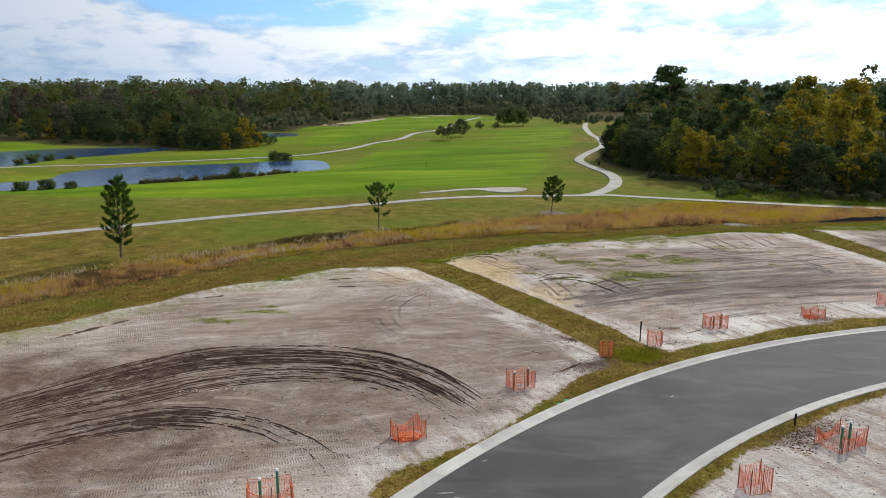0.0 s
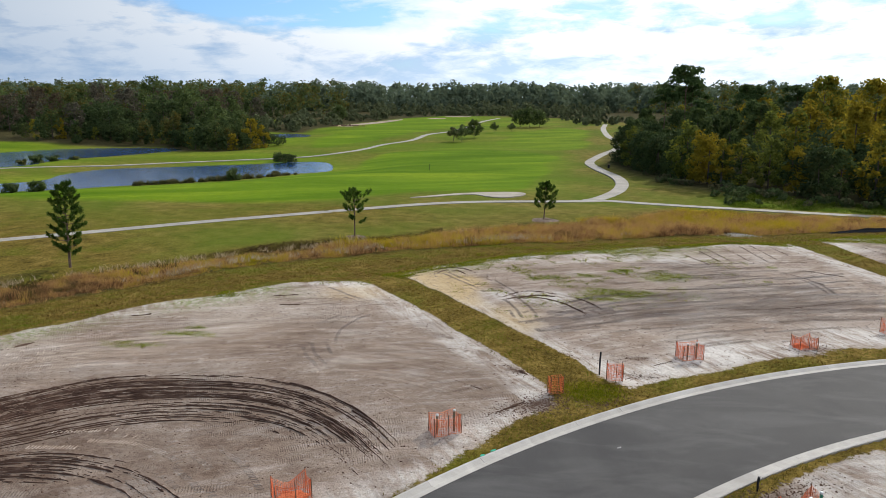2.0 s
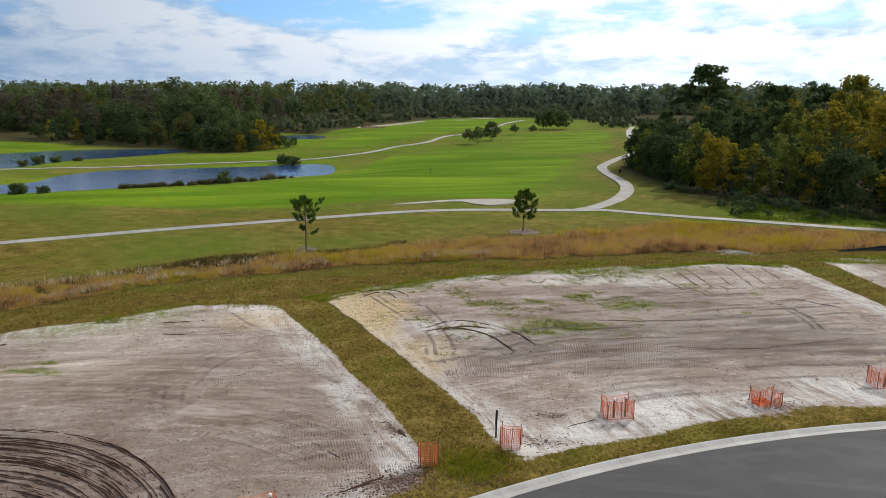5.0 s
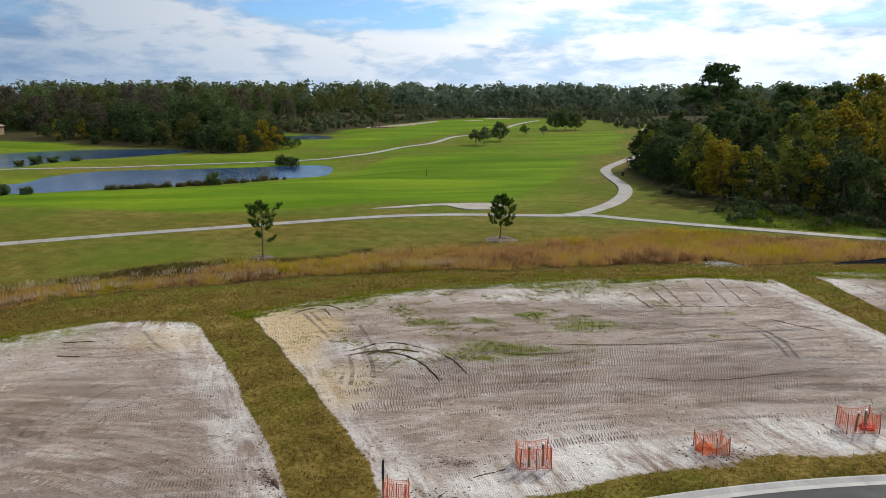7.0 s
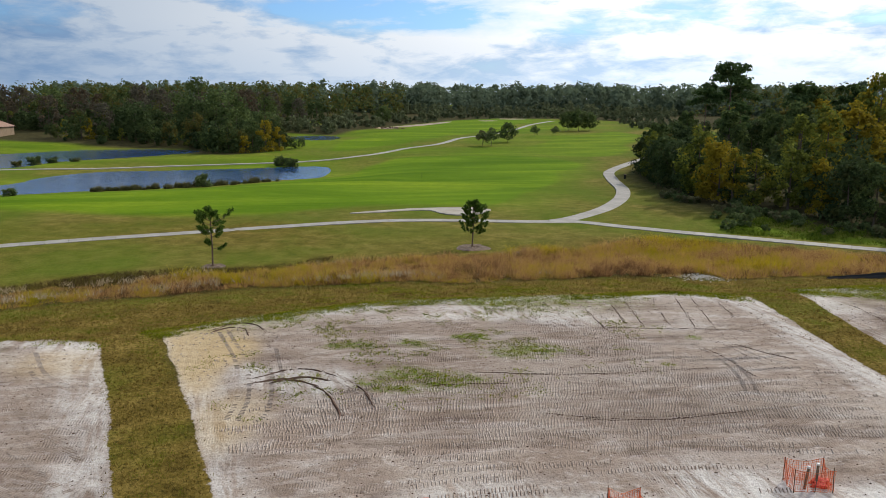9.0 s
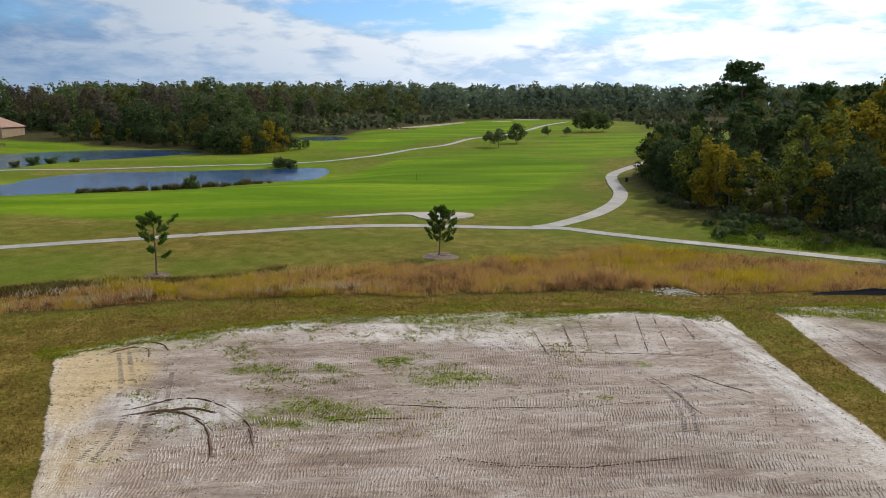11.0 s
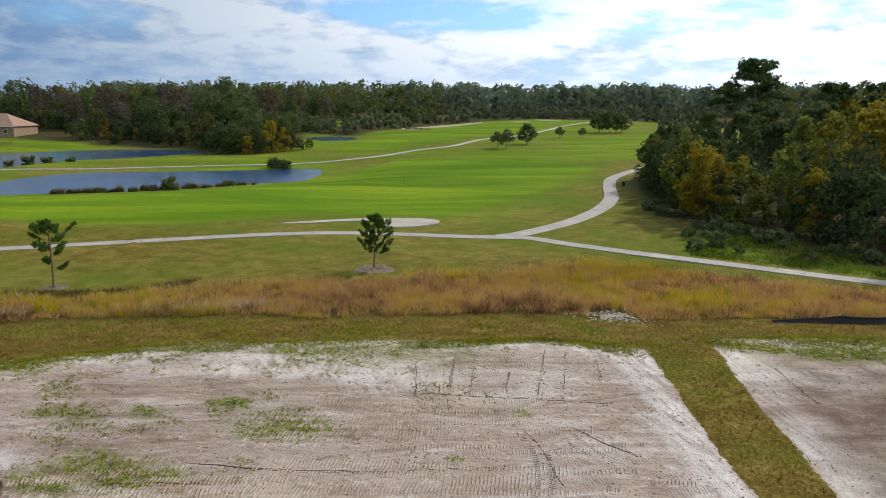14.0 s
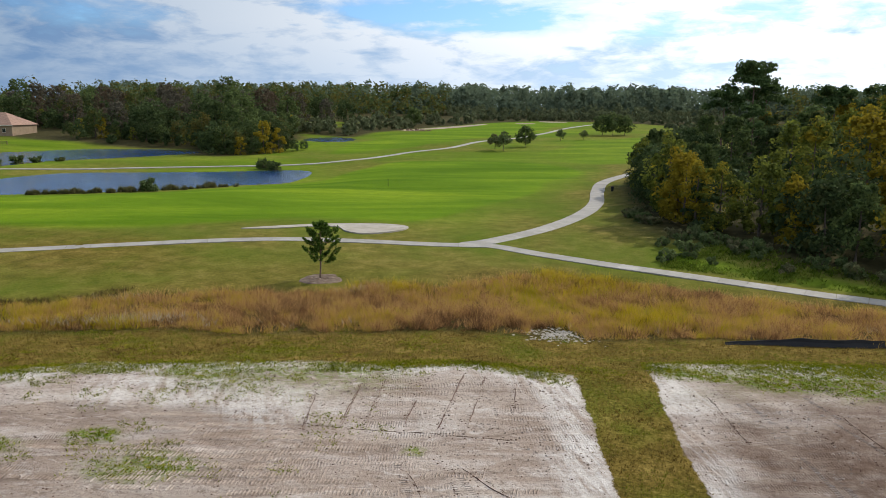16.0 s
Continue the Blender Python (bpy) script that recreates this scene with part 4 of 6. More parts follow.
def put(kinds, x, y, scale, group, weights=None):
    k = int(rng.choice(len(kinds), p=weights))
    ob, turn = kinds[k], float(rng.uniform(0, 360))
    if ob.name not in used:
        used.add(ob.name)
        ob["group"] = group
        return plant(ob, x, y, turn, scale)
    return again(ob, x, y, turn, scale, 0, group)


# the wood beside the winding path
R_FRONT = [(46.0, 200), (46.3, 182), (47.2, 166), (47.6, 150), (48.8, 140), (51.8, 134.5), (57, 131.5), (62, 125), (69, 121), (80, 116), (96, 110), (115, 105)]
for p in edge_places(R_FRONT, 4.2, 0.0):
    put(KINDS_R, p[0] + rng.normal() * 0.6, p[1] + rng.normal() * 0.6, rng.uniform(0.46, 0.74), "trees of the near wood", [0.34, 0.18, 0.10, 0.26, 0.12] if p[1] < 150 else [0.10, 0.40, 0.05, 0.40, 0.05])
R_BACK = np.array([(50, 200), (52, 165), (54, 142), (62, 135), (70, 127), (100, 115), (125, 112), (150, 150), (130, 230), (95, 300), (72, 285), (58, 235)], float)
for p in seeds_in(R_BACK, 76, 6.2, rng):
    deep = float(inside(np.array([p[0]]), np.array([p[1]]), WOODS_R)[0])
    put(KINDS_R, p[0], p[1], (0.58 + 0.42 * float(smooth(3, 26, deep))) * rng.uniform(0.84, 1.14), "trees of the near wood", [0.36, 0.08, 0.30, 0.0, 0.26] if p[1] < 165 else [0.10, 0.44, 0.12, 0.24, 0.10])
for x, y, s in ((70, 229, 1.0), (74, 236, 0.88), (63.5, 226, 0.78), (66, 200, 0.72), (86, 190, 0.72), (92, 150, 0.72), (100, 160, 0.8), (84, 214, 0.78), (112, 150, 0.8)):
    put(PINES_R[:1] if s > 0.85 else PINES_R, x, y, s * 1.03, "pines of the near wood")
for x, y in ((47.5, 196), (49.5, 203), (51.5, 210), (54.5, 218), (57.5, 228), (61.5, 240)):
    put(KINDS_R, x, y, rng.uniform(0.74, 0.9), "trees of the near wood", [0.1, 0.4, 0.05, 0.4, 0.05])
# the wood behind the ponds
L_FRONT = [(-104, 345), (-94, 318), (-83, 292), (-75, 272), (-74.5, 256), (-81, 247), (-89, 256), (-97, 269), (-108, 277), (-124, 281), (-142, 282), (-160, 285), (-174, 289)]
for p in edge_places(L_FRONT, 4.5, 0.0):
    put(KINDS_L, p[0] + rng.normal(), p[1] + rng.normal(), rng.uniform(0.28, 0.66), "trees of the far wood", [0.30, 0.08, 0.30, 0.32, 0.0])
for x, y, k, kind in ((-69.5, 253.0, 0.8, 3), (-66.5, 257.5, 0.65, 3), (-73.5, 246.0, 0.5, 3), (-67.5, 262.0, 0.42, 2), (-64.5, 264.0, 0.3, 2), (-70.0, 248.5, 0.3, 2), (-62.5, 268.0, 0.22, 2)):
    again(KINDS_L[kind], x, y, x * 37 % 360, k, 0, "trees of the far wood")
L_BACK = np.array([(-108, 345), (-90, 296), (-80, 256), (-100, 276), (-145, 288), (-172, 294), (-260, 318), (-330, 330), (-330, 420), (-100, 430)], float)
for p in seeds_in(L_BACK, 104, 8.8, rng):
    if p[0] < -160 and p[1] < 318:
        continue
    put(KINDS_L, p[0], p[1], rng.uniform(0.72, 1.10), "trees of the far wood", [0.26, 0.44, 0.20, 0.02, 0.08])


def far_woods(name, rows, label, leaf, seed, size, per, within=None):
    """Woods too far to count: crowns of leaf sprays in one mesh."""
    r = np.random.default_rng(seed)
    cen, rad = [], []
    for x0, x1, y0, y1, gap, h0, h1 in rows:
        for _ in range(int((x1 - x0) / gap)):
            x, y = r.uniform(x0, x1), r.uniform(y0, y1)
            h = (r.uniform(h0, h1) + (h1 - h0) * wobble(x, y, 19, 0.45)) * (1.13 if r.random() < 0.07 else 1.0)
            if within is not None and inside(np.array([x]), np.array([y]), within)[0] < 2.0:
                continue
            g, w = gz(x, y), h * r.uniform(0.26, 0.40)
            for _ in range(8):
                t = r.uniform(0.02, 1.0) ** 0.8
                a, q = r.uniform(0, 6.28), w * math.sin(math.pi * min(1, t * 0.68 + 0.26)) * r.uniform(0.3, 1.0)
                cen.append((x + math.cos(a) * q, y + math.sin(a) * q, g + h * t))
                rad.append(w * r.uniform(0.36, 0.56))
    v, f = leaf_cards(r, np.array(cen), np.array(rad), per, size)
    tagged(mesh_object(name, v, f, leaf), label, "woods", kind="stuff")


# dark leaf clumps added behind the trees so gaps in both woods look dark
far_woods("undergrowth", [(-160, -74, 238, 330, 0.30, 3, 9), (-300, -160, 318, 345, 0.9, 4, 9)], "dark undergrowth added as backing in the wood behind the ponds", LEAF_EVERGREEN, 44, 0.7, 20, WOODS_L)
far_woods("undergrowth", [(45, 120, 104, 150, 0.42, 3, 7), (45, 75, 150, 235, 0.42, 3, 7)], "dark undergrowth added as backing in the wood beside the path", LEAF_EVERGREEN, 45, 0.5, 26, WOODS_R)
# the horizon woods take the leaf colour that has haze mixed in
far_woods("distant_woods", [(-420, 420, 600, 640, 3.4, 17, 22), (-450, 450, 640, 700, 3.0, 19.5, 22.5), (-420, 420, 596, 612, 3.4, 7, 12), (-520, 520, 720, 800, 4.0, 20.5, 23.5), (-700, 700, 900, 1100, 7, 22, 25), (-1000, 1000, 1300, 1700, 13, 25, 30)], "distant woods along the horizon, leaf colour paled for haze", LEAF_HAZED, 41, 1.9, 13)
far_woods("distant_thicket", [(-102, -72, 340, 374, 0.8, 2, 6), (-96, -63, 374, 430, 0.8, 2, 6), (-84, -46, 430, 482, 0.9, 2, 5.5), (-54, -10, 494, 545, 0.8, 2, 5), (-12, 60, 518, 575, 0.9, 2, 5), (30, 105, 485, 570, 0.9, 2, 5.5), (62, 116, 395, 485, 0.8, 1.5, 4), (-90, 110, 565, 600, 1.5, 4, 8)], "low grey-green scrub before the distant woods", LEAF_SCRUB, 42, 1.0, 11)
far_woods("side_woods", [(-520, -260, 330, 520, 3.6, 15, 21), (120, 330, 260, 560, 3.0, 16, 22), (-112, -88, 430, 600, 1.5, 12, 20), (-330, -95, 430, 600, 3.4, 18, 22)], "dark woods beyond the course", LEAF_DARK, 43, 1.3, 13)

# trees standing out on the course
course = [make_tree(51, 7, 3.6, LEAF_DARK, 45, 34, 0.42, 0.22, label="round dark green tree on the fairway"), make_tree(52, 6, 2.9, LEAF_BUSH, 36, 26, 0.36, 0.28, label="thin-leaved young tree on the fairway")]
plant(course[0], 7.3, 300, 20, 0.98)
again(course[0], 36.0, 378, 70, 1.3)
again(course[0], 31.5, 379, 160, 1.28)
again(course[0], 41, 380, 240, 1.22)
plant(course[1], 2.6, 281, 30, 1.02)
again(course[1], -0.6, 283.5, 130, 0.9)
again(course[1], 16.5, 336, 210, 0.72)
again(course[1], 25, 346, 10, 0.66)
again(course[0], -68, 416, 10, 1.25)


# ---- grasses ----
def blades(rng, x, y, z, per, height, width, spread, lean=0.35):
    """Tapering blades standing in tufts."""
    n = len(x) * per
    px, py, pz = (np.repeat(v, per) for v in (x, y, z))
    h = np.repeat(height, per) * rng.uniform(0.55, 1.15, n) if np.ndim(height) else height * rng.uniform(0.55, 1.15, n)
    px, py = px + rng.normal(size=n) * spread, py + rng.normal(size=n) * spread
    a = rng.uniform(0, 2 * np.pi, n)
    w = width * rng.uniform(0.7, 1.3, n) / 2
    tx, ty = px + rng.normal(size=n) * lean * h, py + rng.normal(size=n) * lean * h
    base = np.stack([np.stack([px - np.cos(a) * w, py - np.sin(a) * w, pz - 0.03], 1), np.stack([px + np.cos(a) * w, py + np.sin(a) * w, pz - 0.03], 1), np.stack([tx, ty, pz + h], 1)], 1)
    return base.reshape(-1, 3), np.arange(n * 3).reshape(-1, 3)


def on_lots(x, y):
    d = np.full(np.shape(x), -3.0)
    for lot in (LOT_1, LOT_2, LOT_3, LOT_4):
        d = np.maximum(d, field(x, y, np.array(lot, float), 3.0))
    return d


def grow(name, label, mat, seed, count, area, keep, per, height, width, spread, lean=0.35, category="grass", lift=0.0):
    r = np.random.default_rng(seed)
    x, y = r.uniform(area[0], area[2], count), r.uniform(area[1], area[3], count)
    k = keep(x, y, r)
    x, y = x[k], y[k]
    h = height(x, y, r) if callable(height) else height
    v, f = blades(r, x, y, land_z(x, y) + lift, per, h, width, spread, lean)
    return tagged(mesh_object(name, v, f, mat), label, category, kind="stuff")


def off_road(x, y, gap=0.1):
    r = np.hypot(x - ROAD_C[0], y - ROAD_C[1])
    return (r > R_OUT + KERB + gap) | (r < R_IN - KERB - gap)


def keep_turf(x, y, r):
    s = y - np.interp(x, BACK_X, BACK_Y)
    return off_road(x, y) & (on_lots(x, y) < -0.12 + 0.25 * r.normal(size=len(x)) + smooth(66, 62, np.abs(np.hypot(x - ROAD_C[0], y - ROAD_C[1]) - 55.7) + 55.7) * (wobble(x, y, 1.6, -0.6) - 0.1)) & (s < 17) & (tall_band(x, y) < 0.3)


def tall_height(x, y, r):
    return (0.54 + 0.34 * smooth(-20, 15, x)) * np.clip(0.55 + 0.45 * smooth(0, 2.0, tall_band(x, y)) + wobble(x, y, 2.3, 0.28) + wobble(x + 3, y, 0.62, 0.42), 0.25, 1.6)


FERN = straw_material("ferns", [(0.38, (0.045, 0.075, 0.006)), (0.50, (0.105, 0.155, 0.012)), (0.62, (0.19, 0.21, 0.035))], 0.3)
PLUME = straw_material("plumes", [(0.36, (0.26, 0.18, 0.10)), (0.5, (0.42, 0.33, 0.20)), (0.64, (0.55, 0.45, 0.31))], 0.4)
grow("mown_turf", "coarse brownish mown turf between the lots", TURF, 61, 190000, (-38, 23, 63, 104), keep_turf, 4, 0.13, 0.032, 0.06, 0.55)
grow("tall_grass", "tall dry tan and yellow-green grass", TALL, 62, 230000, (-46, 45, 66, 118), lambda x, y, r: (tall_band(x, y) > -0.2 + 0.5 * r.random(len(x))) & (np.hypot((x - 37.6) / 2.0, (y - 91.2) / 1.9) > 1) & (r.random(len(x)) < np.clip(0.55 + wobble(x, y, 0.55, 0.6) + wobble(x, y, 1.9, 0.3), 0.12, 1)), 10, tall_height, 0.040, 0.20, 0.55)
BROWN = straw_material("brown_weeds", [(0.36, (0.045, 0.030, 0.012)), (0.48, (0.095, 0.062, 0.024)), (0.58, (0.10, 0.085, 0.018)), (0.68, (0.22, 0.16, 0.07))], 0.2)
grow("brown_weeds", "dark brown dry weeds at the edge of the turf", BROWN, 63, 100000, (-60, 30, 2, 96), lambda x, y, r: (np.abs(y - np.interp(x, BACK_X, BACK_Y) - 22.5 - wobble(x, y, 4, 1.5)) < 3.2) & (wobble(x, y, 2.6, 1) + 0.5 * r.normal(size=len(x)) > 0.05), 6, 0.34, 0.04, 0.16, 0.6)
GOLD = straw_material("golden_grass", [(0.40, (0.16, 0.125, 0.010)), (0.47, (0.40, 0.29, 0.018)), (0.54, (0.56, 0.42, 0.024)), (0.62, (0.27, 0.26, 0.012))], 0.25)
GOLD_SPOTS = [(38.2, 105.5, 5.5, 5.0), (44.0, 96.5, 4.0, 2.0), (-5.5, 83.3, 5.0, 1.2), (4.0, 84.0, 6.0, 1.2), (23.0, 100.0, 4.0, 1.6)]


def keep_gold(x, y, r):
    w = np.zeros_like(x)
    for cx, cy, rx, ry in GOLD_SPOTS:
        w = np.maximum(w, smooth(1.25, 0.45, np.hypot((x - cx) / rx, (y - cy) / ry) + wobble(x, y, 0.9, 0.3)))
    return (r.random(len(x)) < 0.75 * w * (0.45 + 0.55 * smooth(10, 30, x)) * np.clip(0.6 + wobble(x, y, 0.7, 0.9), 0, 1)) & (tall_band(x, y) > -0.2) & (np.hypot((x - 37.6) / 2.2, (y - 91.2) / 2.1) > 1)


grow("golden_grass", "golden yellow-green clumps among the tall dry grass", GOLD, 70, 80000, (-14, 78, 52, 116), keep_gold, 9, 1.12, 0.045, 0.20, 0.5)
grow("dark_tufts", "dark brown dead stalks standing in the tall grass", BROWN, 68, 30000, (-46, 45, 66, 118), lambda x, y, r: (tall_band(x, y) > 0.4) & (wobble(x + 5, y + 2, 1.5, 0.7) + wobble(x, y + 8, 0.8, 0.5) > 0.72), 7, 0.95, 0.06, 0.22, 0.35)
grow("fern_patch", "low bright green ferns and weeds before the wood", FERN, 69, 9000, (43, 106, 84, 128), lambda x, y, r: (woods_field(x, y) < 1.5) & (y - np.interp(x, [44, 58.8, 63.5, 80], [116.6, 111.4, 110, 104]) > 0.8) & (wobble(x, y, 1.7, 0.7) + 0.4 * r.normal(size=len(x)) > 0.05) & (x > 44 + 0.35 * (y - 112)), 6, 0.34, 0.12, 0.22, 0.8)
grow("grass_plumes", "pale feathery plumes on the tall grass", PLUME, 66, 26000, (-46, 45, 66, 100), lambda x, y, r: (np.abs(tall_band(x, y) - 0.9) < 0.9) & (wobble(x, y, 3.3, 1) + 0.3 * r.normal(size=len(x)) > smooth(-8, 20, x) * 0.55), 5, 0.48, 0.06, 0.16, 0.6, lift=0.42)


def keep_weeds(x, y, r):
    w = np.zeros_like(x)
    for cx, cy, rx, ry, k in WEED_SPOTS:
        w = np.maximum(w, k * smooth(1.25, 0.3, np.hypot((x - cx) / rx, (y - cy) / ry) + wobble(x, y, 0.8, 0.2)))
    s = y - np.interp(x, BACK_X, BACK_Y)
    w = np.maximum(w, 0.55 * smooth(-24, -12, s) * smooth(2, 8, x) * smooth(36, 24, x) * smooth(0.15, 0.7, wobble(x, y, 1.5, 0.6) + wobble(x, y, 0.5, 0.5) + 0.2))
    w = np.maximum(w, 0.9 * smooth(-3.5, -0.3, s) * smooth(1.0, 0.2, s) * np.clip(0.6 + wobble(x, y, 2.9, 1.0), 0, 1) * smooth(2, 6, x))
    return (r.random(len(x)) < 0.8 * w ** 1.3) & (w > 0.15) & off_road(x, y)


WEED_MAT = straw_material("green_weeds", [(0.38, (0.100, 0.120, 0.004)), (0.50, (0.180, 0.205, 0.006)), (0.62, (0.28, 0.255, 0.022))], 0.6)
grow("green_weeds", "small green weeds scattered on the sand", WEED_MAT, 64, 230000, (-32, 44, 64, 92), keep_weeds, 5, 0.085, 0.075, 0.11, 1.5, "weeds")
grow("fringe_weeds", "bright green weeds along the back of the lots", WEED_MAT, 67, 130000, (-14, 58, 64, 93), lambda x, y, r: (np.abs(on_lots(x, y) - 0.5 - wobble(x, y, 2.1, 0.8)) < 0.9) & (y - np.interp(x, BACK_X, BACK_Y) > -2.6) & (wobble(x, y, 3.4, 1.0) + wobble(x + 9, y, 0.9, 0.6) + 0.35 * r.normal(size=len(x)) > 0.45 - 0.75 * smooth(0, 20, x)), 5, 0.10, 0.075, 0.12, 1.4, "weeds")
grow("fairway_grass", "lush green verge by the kerb corner", WEED_MAT, 65, 5000, (9, 40.5, 14.5, 45), lambda x, y, r: off_road(x, y) & (on_lots(x, y) < -0.1) & (np.hypot(x - 12.2, (y - 42.9) / 0.8) < 1.6 + 0.3 * r.normal(size=len(x))), 4, 0.12, 0.03, 0.06, 0.5)


MULCH = plain("mulch", [(0.3, (0.075, 0.048, 0.032)), (0.55, (0.155, 0.108, 0.076)), (0.78, (0.30, 0.24, 0.185))], 2.2, 0.95, 0.8, 12)


# ---- tracks on the sand ----
def ridge_strip(rng, pts, width, height, breaks=0.15):
    """One low ridge of pushed-up soil along a curve, uneven and broken."""
    p = spline(pts, 0.15)
    d = np.gradient(p, axis=0)
    d /= np.hypot(*d.T)[:, None] + 1e-9
    nrm = np.stack([-d[:, 1], d[:, 0]], 1)
    n = len(p)
    t = np.linspace(0, 1, n)
    phase = rng.uniform(0, 50)
    body = np.clip(0.55 + 0.45 * np.sin(t * n * 0.045 + phase) + 0.35 * np.sin(t * n * 0.17 + 2 * phase) + 0.55 * np.convolve(rng.normal(size=n), [0.2, 0.6, 0.2], "same"), 0.0, 1.5) * np.clip(np.minimum(t, 1 - t) * 9, 0.0, 1)
    body = np.where(np.sin(t * n * 0.024 + 3 * phase) < -1 + 2 * breaks, 0.0, body)
    w, h = width * (0.25 + 0.75 * body), height * body
    off = 0.018 * np.convolve(rng.normal(size=n), np.ones(5) / 2.5, "same")[:n] if n > 9 else np.zeros(n)
    verts = []
    for k, lift in ((-0.5, 0.0), (-0.12, 1.0), (0.14, 0.8), (0.5, 0.0)):
        q = p + nrm * (k * w + off)[:, None]
        verts.append(np.column_stack([q, land_z(*q.T) + lift * (h + min(0.018, 0.14 * width)) - (0.05 if lift == 0 else 0.0) - 0.03 * (body < 0.05)]))
    v = np.stack(verts, 1).reshape(-1, 3)
    i = np.arange(n - 1) * 4
    f = np.concatenate([np.stack([i + k, i + k + 1, i + k + 5, i + k + 4], 1) for k in range(3)])
    live = np.tile((body[:-1] > 0.04) | (body[1:] > 0.04), 3)
    return v, f[live]


def joined(pieces):
    vs, fs, base = [], [], 0
    for v, f in pieces:
        vs.append(v)
        fs.append(f + base)
        base += len(v)
    return np.vstack(vs), np.vstack(fs)


def between(a, b, w):
    return [tuple((1 - w) * np.array(p) + w * np.array(q)) for p, q in zip(a, b)]


def cut(pts, t0, t1):
    p = spline(pts, 0.5)
    return p[int(t0 * (len(p) - 1)):max(int(t1 * (len(p) - 1)), int(t0 * (len(p) - 1)) + 3)][::4]


rng = np.random.default_rng(81)
SWEEP_OUT = [(-25.0, 31.0), (-22.0, 35.4), (-18.5, 39.4), (-15.0, 42.4), (-10.0, 43.5), (-5.6, 43.0), (-2.2, 41.4), (0.5, 38.9), (2.6, 35.6), (3.6, 33.2)]
SWEEP_IN = [(-22.5, 29.6), (-19.0, 32.2), (-15.4, 34.5), (-12.9, 36.2), (-10.0, 37.6), (-7.0, 37.9), (-4.0, 37.2), (-1.8, 35.8), (0.2, 33.6), (1.3, 31.7)]
LOW_OUT = [(-23.5, 28.4), (-19.2, 31.4), (-15.6, 33.8), (-12.6, 34.6), (-9.5, 34.2), (-7.0, 32.9), (-4.9, 31.2), (-3.3, 29.0)]
LOW_IN = [(-22.0, 26.0), (-18.5, 28.8), (-15.8, 30.9), (-13.0, 31.7), (-10.8, 31.5), (-8.8, 30.4), (-7.2, 28.6), (-6.2, 26.6)]
pieces = []
for k in range(70):
    w = rng.uniform(0, 1) if k % 3 else rng.uniform(0.02, 0.55)
    t0 = rng.uniform(0, 0.5) if k > 34 else rng.uniform(0, 0.2)
    t1 = min(1.0, t0 + rng.uniform(0.2, 0.55)) if k > 34 else rng.uniform(0.85, 1.0)
    pieces.append(ridge_strip(rng, cut(between(SWEEP_OUT, SWEEP_IN, w), t0, t1), rng.uniform(0.04, 0.11), rng.uniform(0.02, 0.05), 0.12))
for k in range(16):
    pieces.append(ridge_strip(rng, cut(between(SWEEP_OUT, SWEEP_IN, rng.uniform(0, 1)), rng.uniform(0.55, 0.78), rng.uniform(0.9, 1.0)), rng.uniform(0.06, 0.16), rng.uniform(0.035, 0.07), 0.08))
for k in range(30):
    w, t0 = rng.uniform(0.12, 0.5), rng.uniform(0.12, 0.36)
    pieces.append(ridge_strip(rng, cut(between(SWEEP_OUT, SWEEP_IN, w), t0, t0 + rng.uniform(0.08, 0.22)), rng.uniform(0.10, 0.24), rng.uniform(0.03, 0.07), 0.1))
for k in range(15):
    t0 = rng.uniform(0, 0.3)
    pieces.append(ridge_strip(rng, cut(between(LOW_OUT, LOW_IN, (k + rng.uniform(0, 0.6)) / 15), t0, min(1, t0 + rng.uniform(0.45, 0.8))), rng.uniform(0.07, 0.15), rng.uniform(0.035, 0.07), 0.06))
pieces.append(ridge_strip(rng, [(-25.5, 41.4), (-23.2, 44.5), (-21.2, 47.0)], 0.35, 0.08, 0.05))
pieces.append(ridge_strip(rng, [(8.9, 45.0), (7.6, 47.0), (6.6, 48.6)], 0.4, 0.1, 0.1))
RUT_V = np.vstack([v for v, f in pieces])
tagged(mesh_object("wheel_ruts", *joined(pieces), SOIL), "dark curving ruts of churned damp soil in the sand", "ruts", kind="stuff")

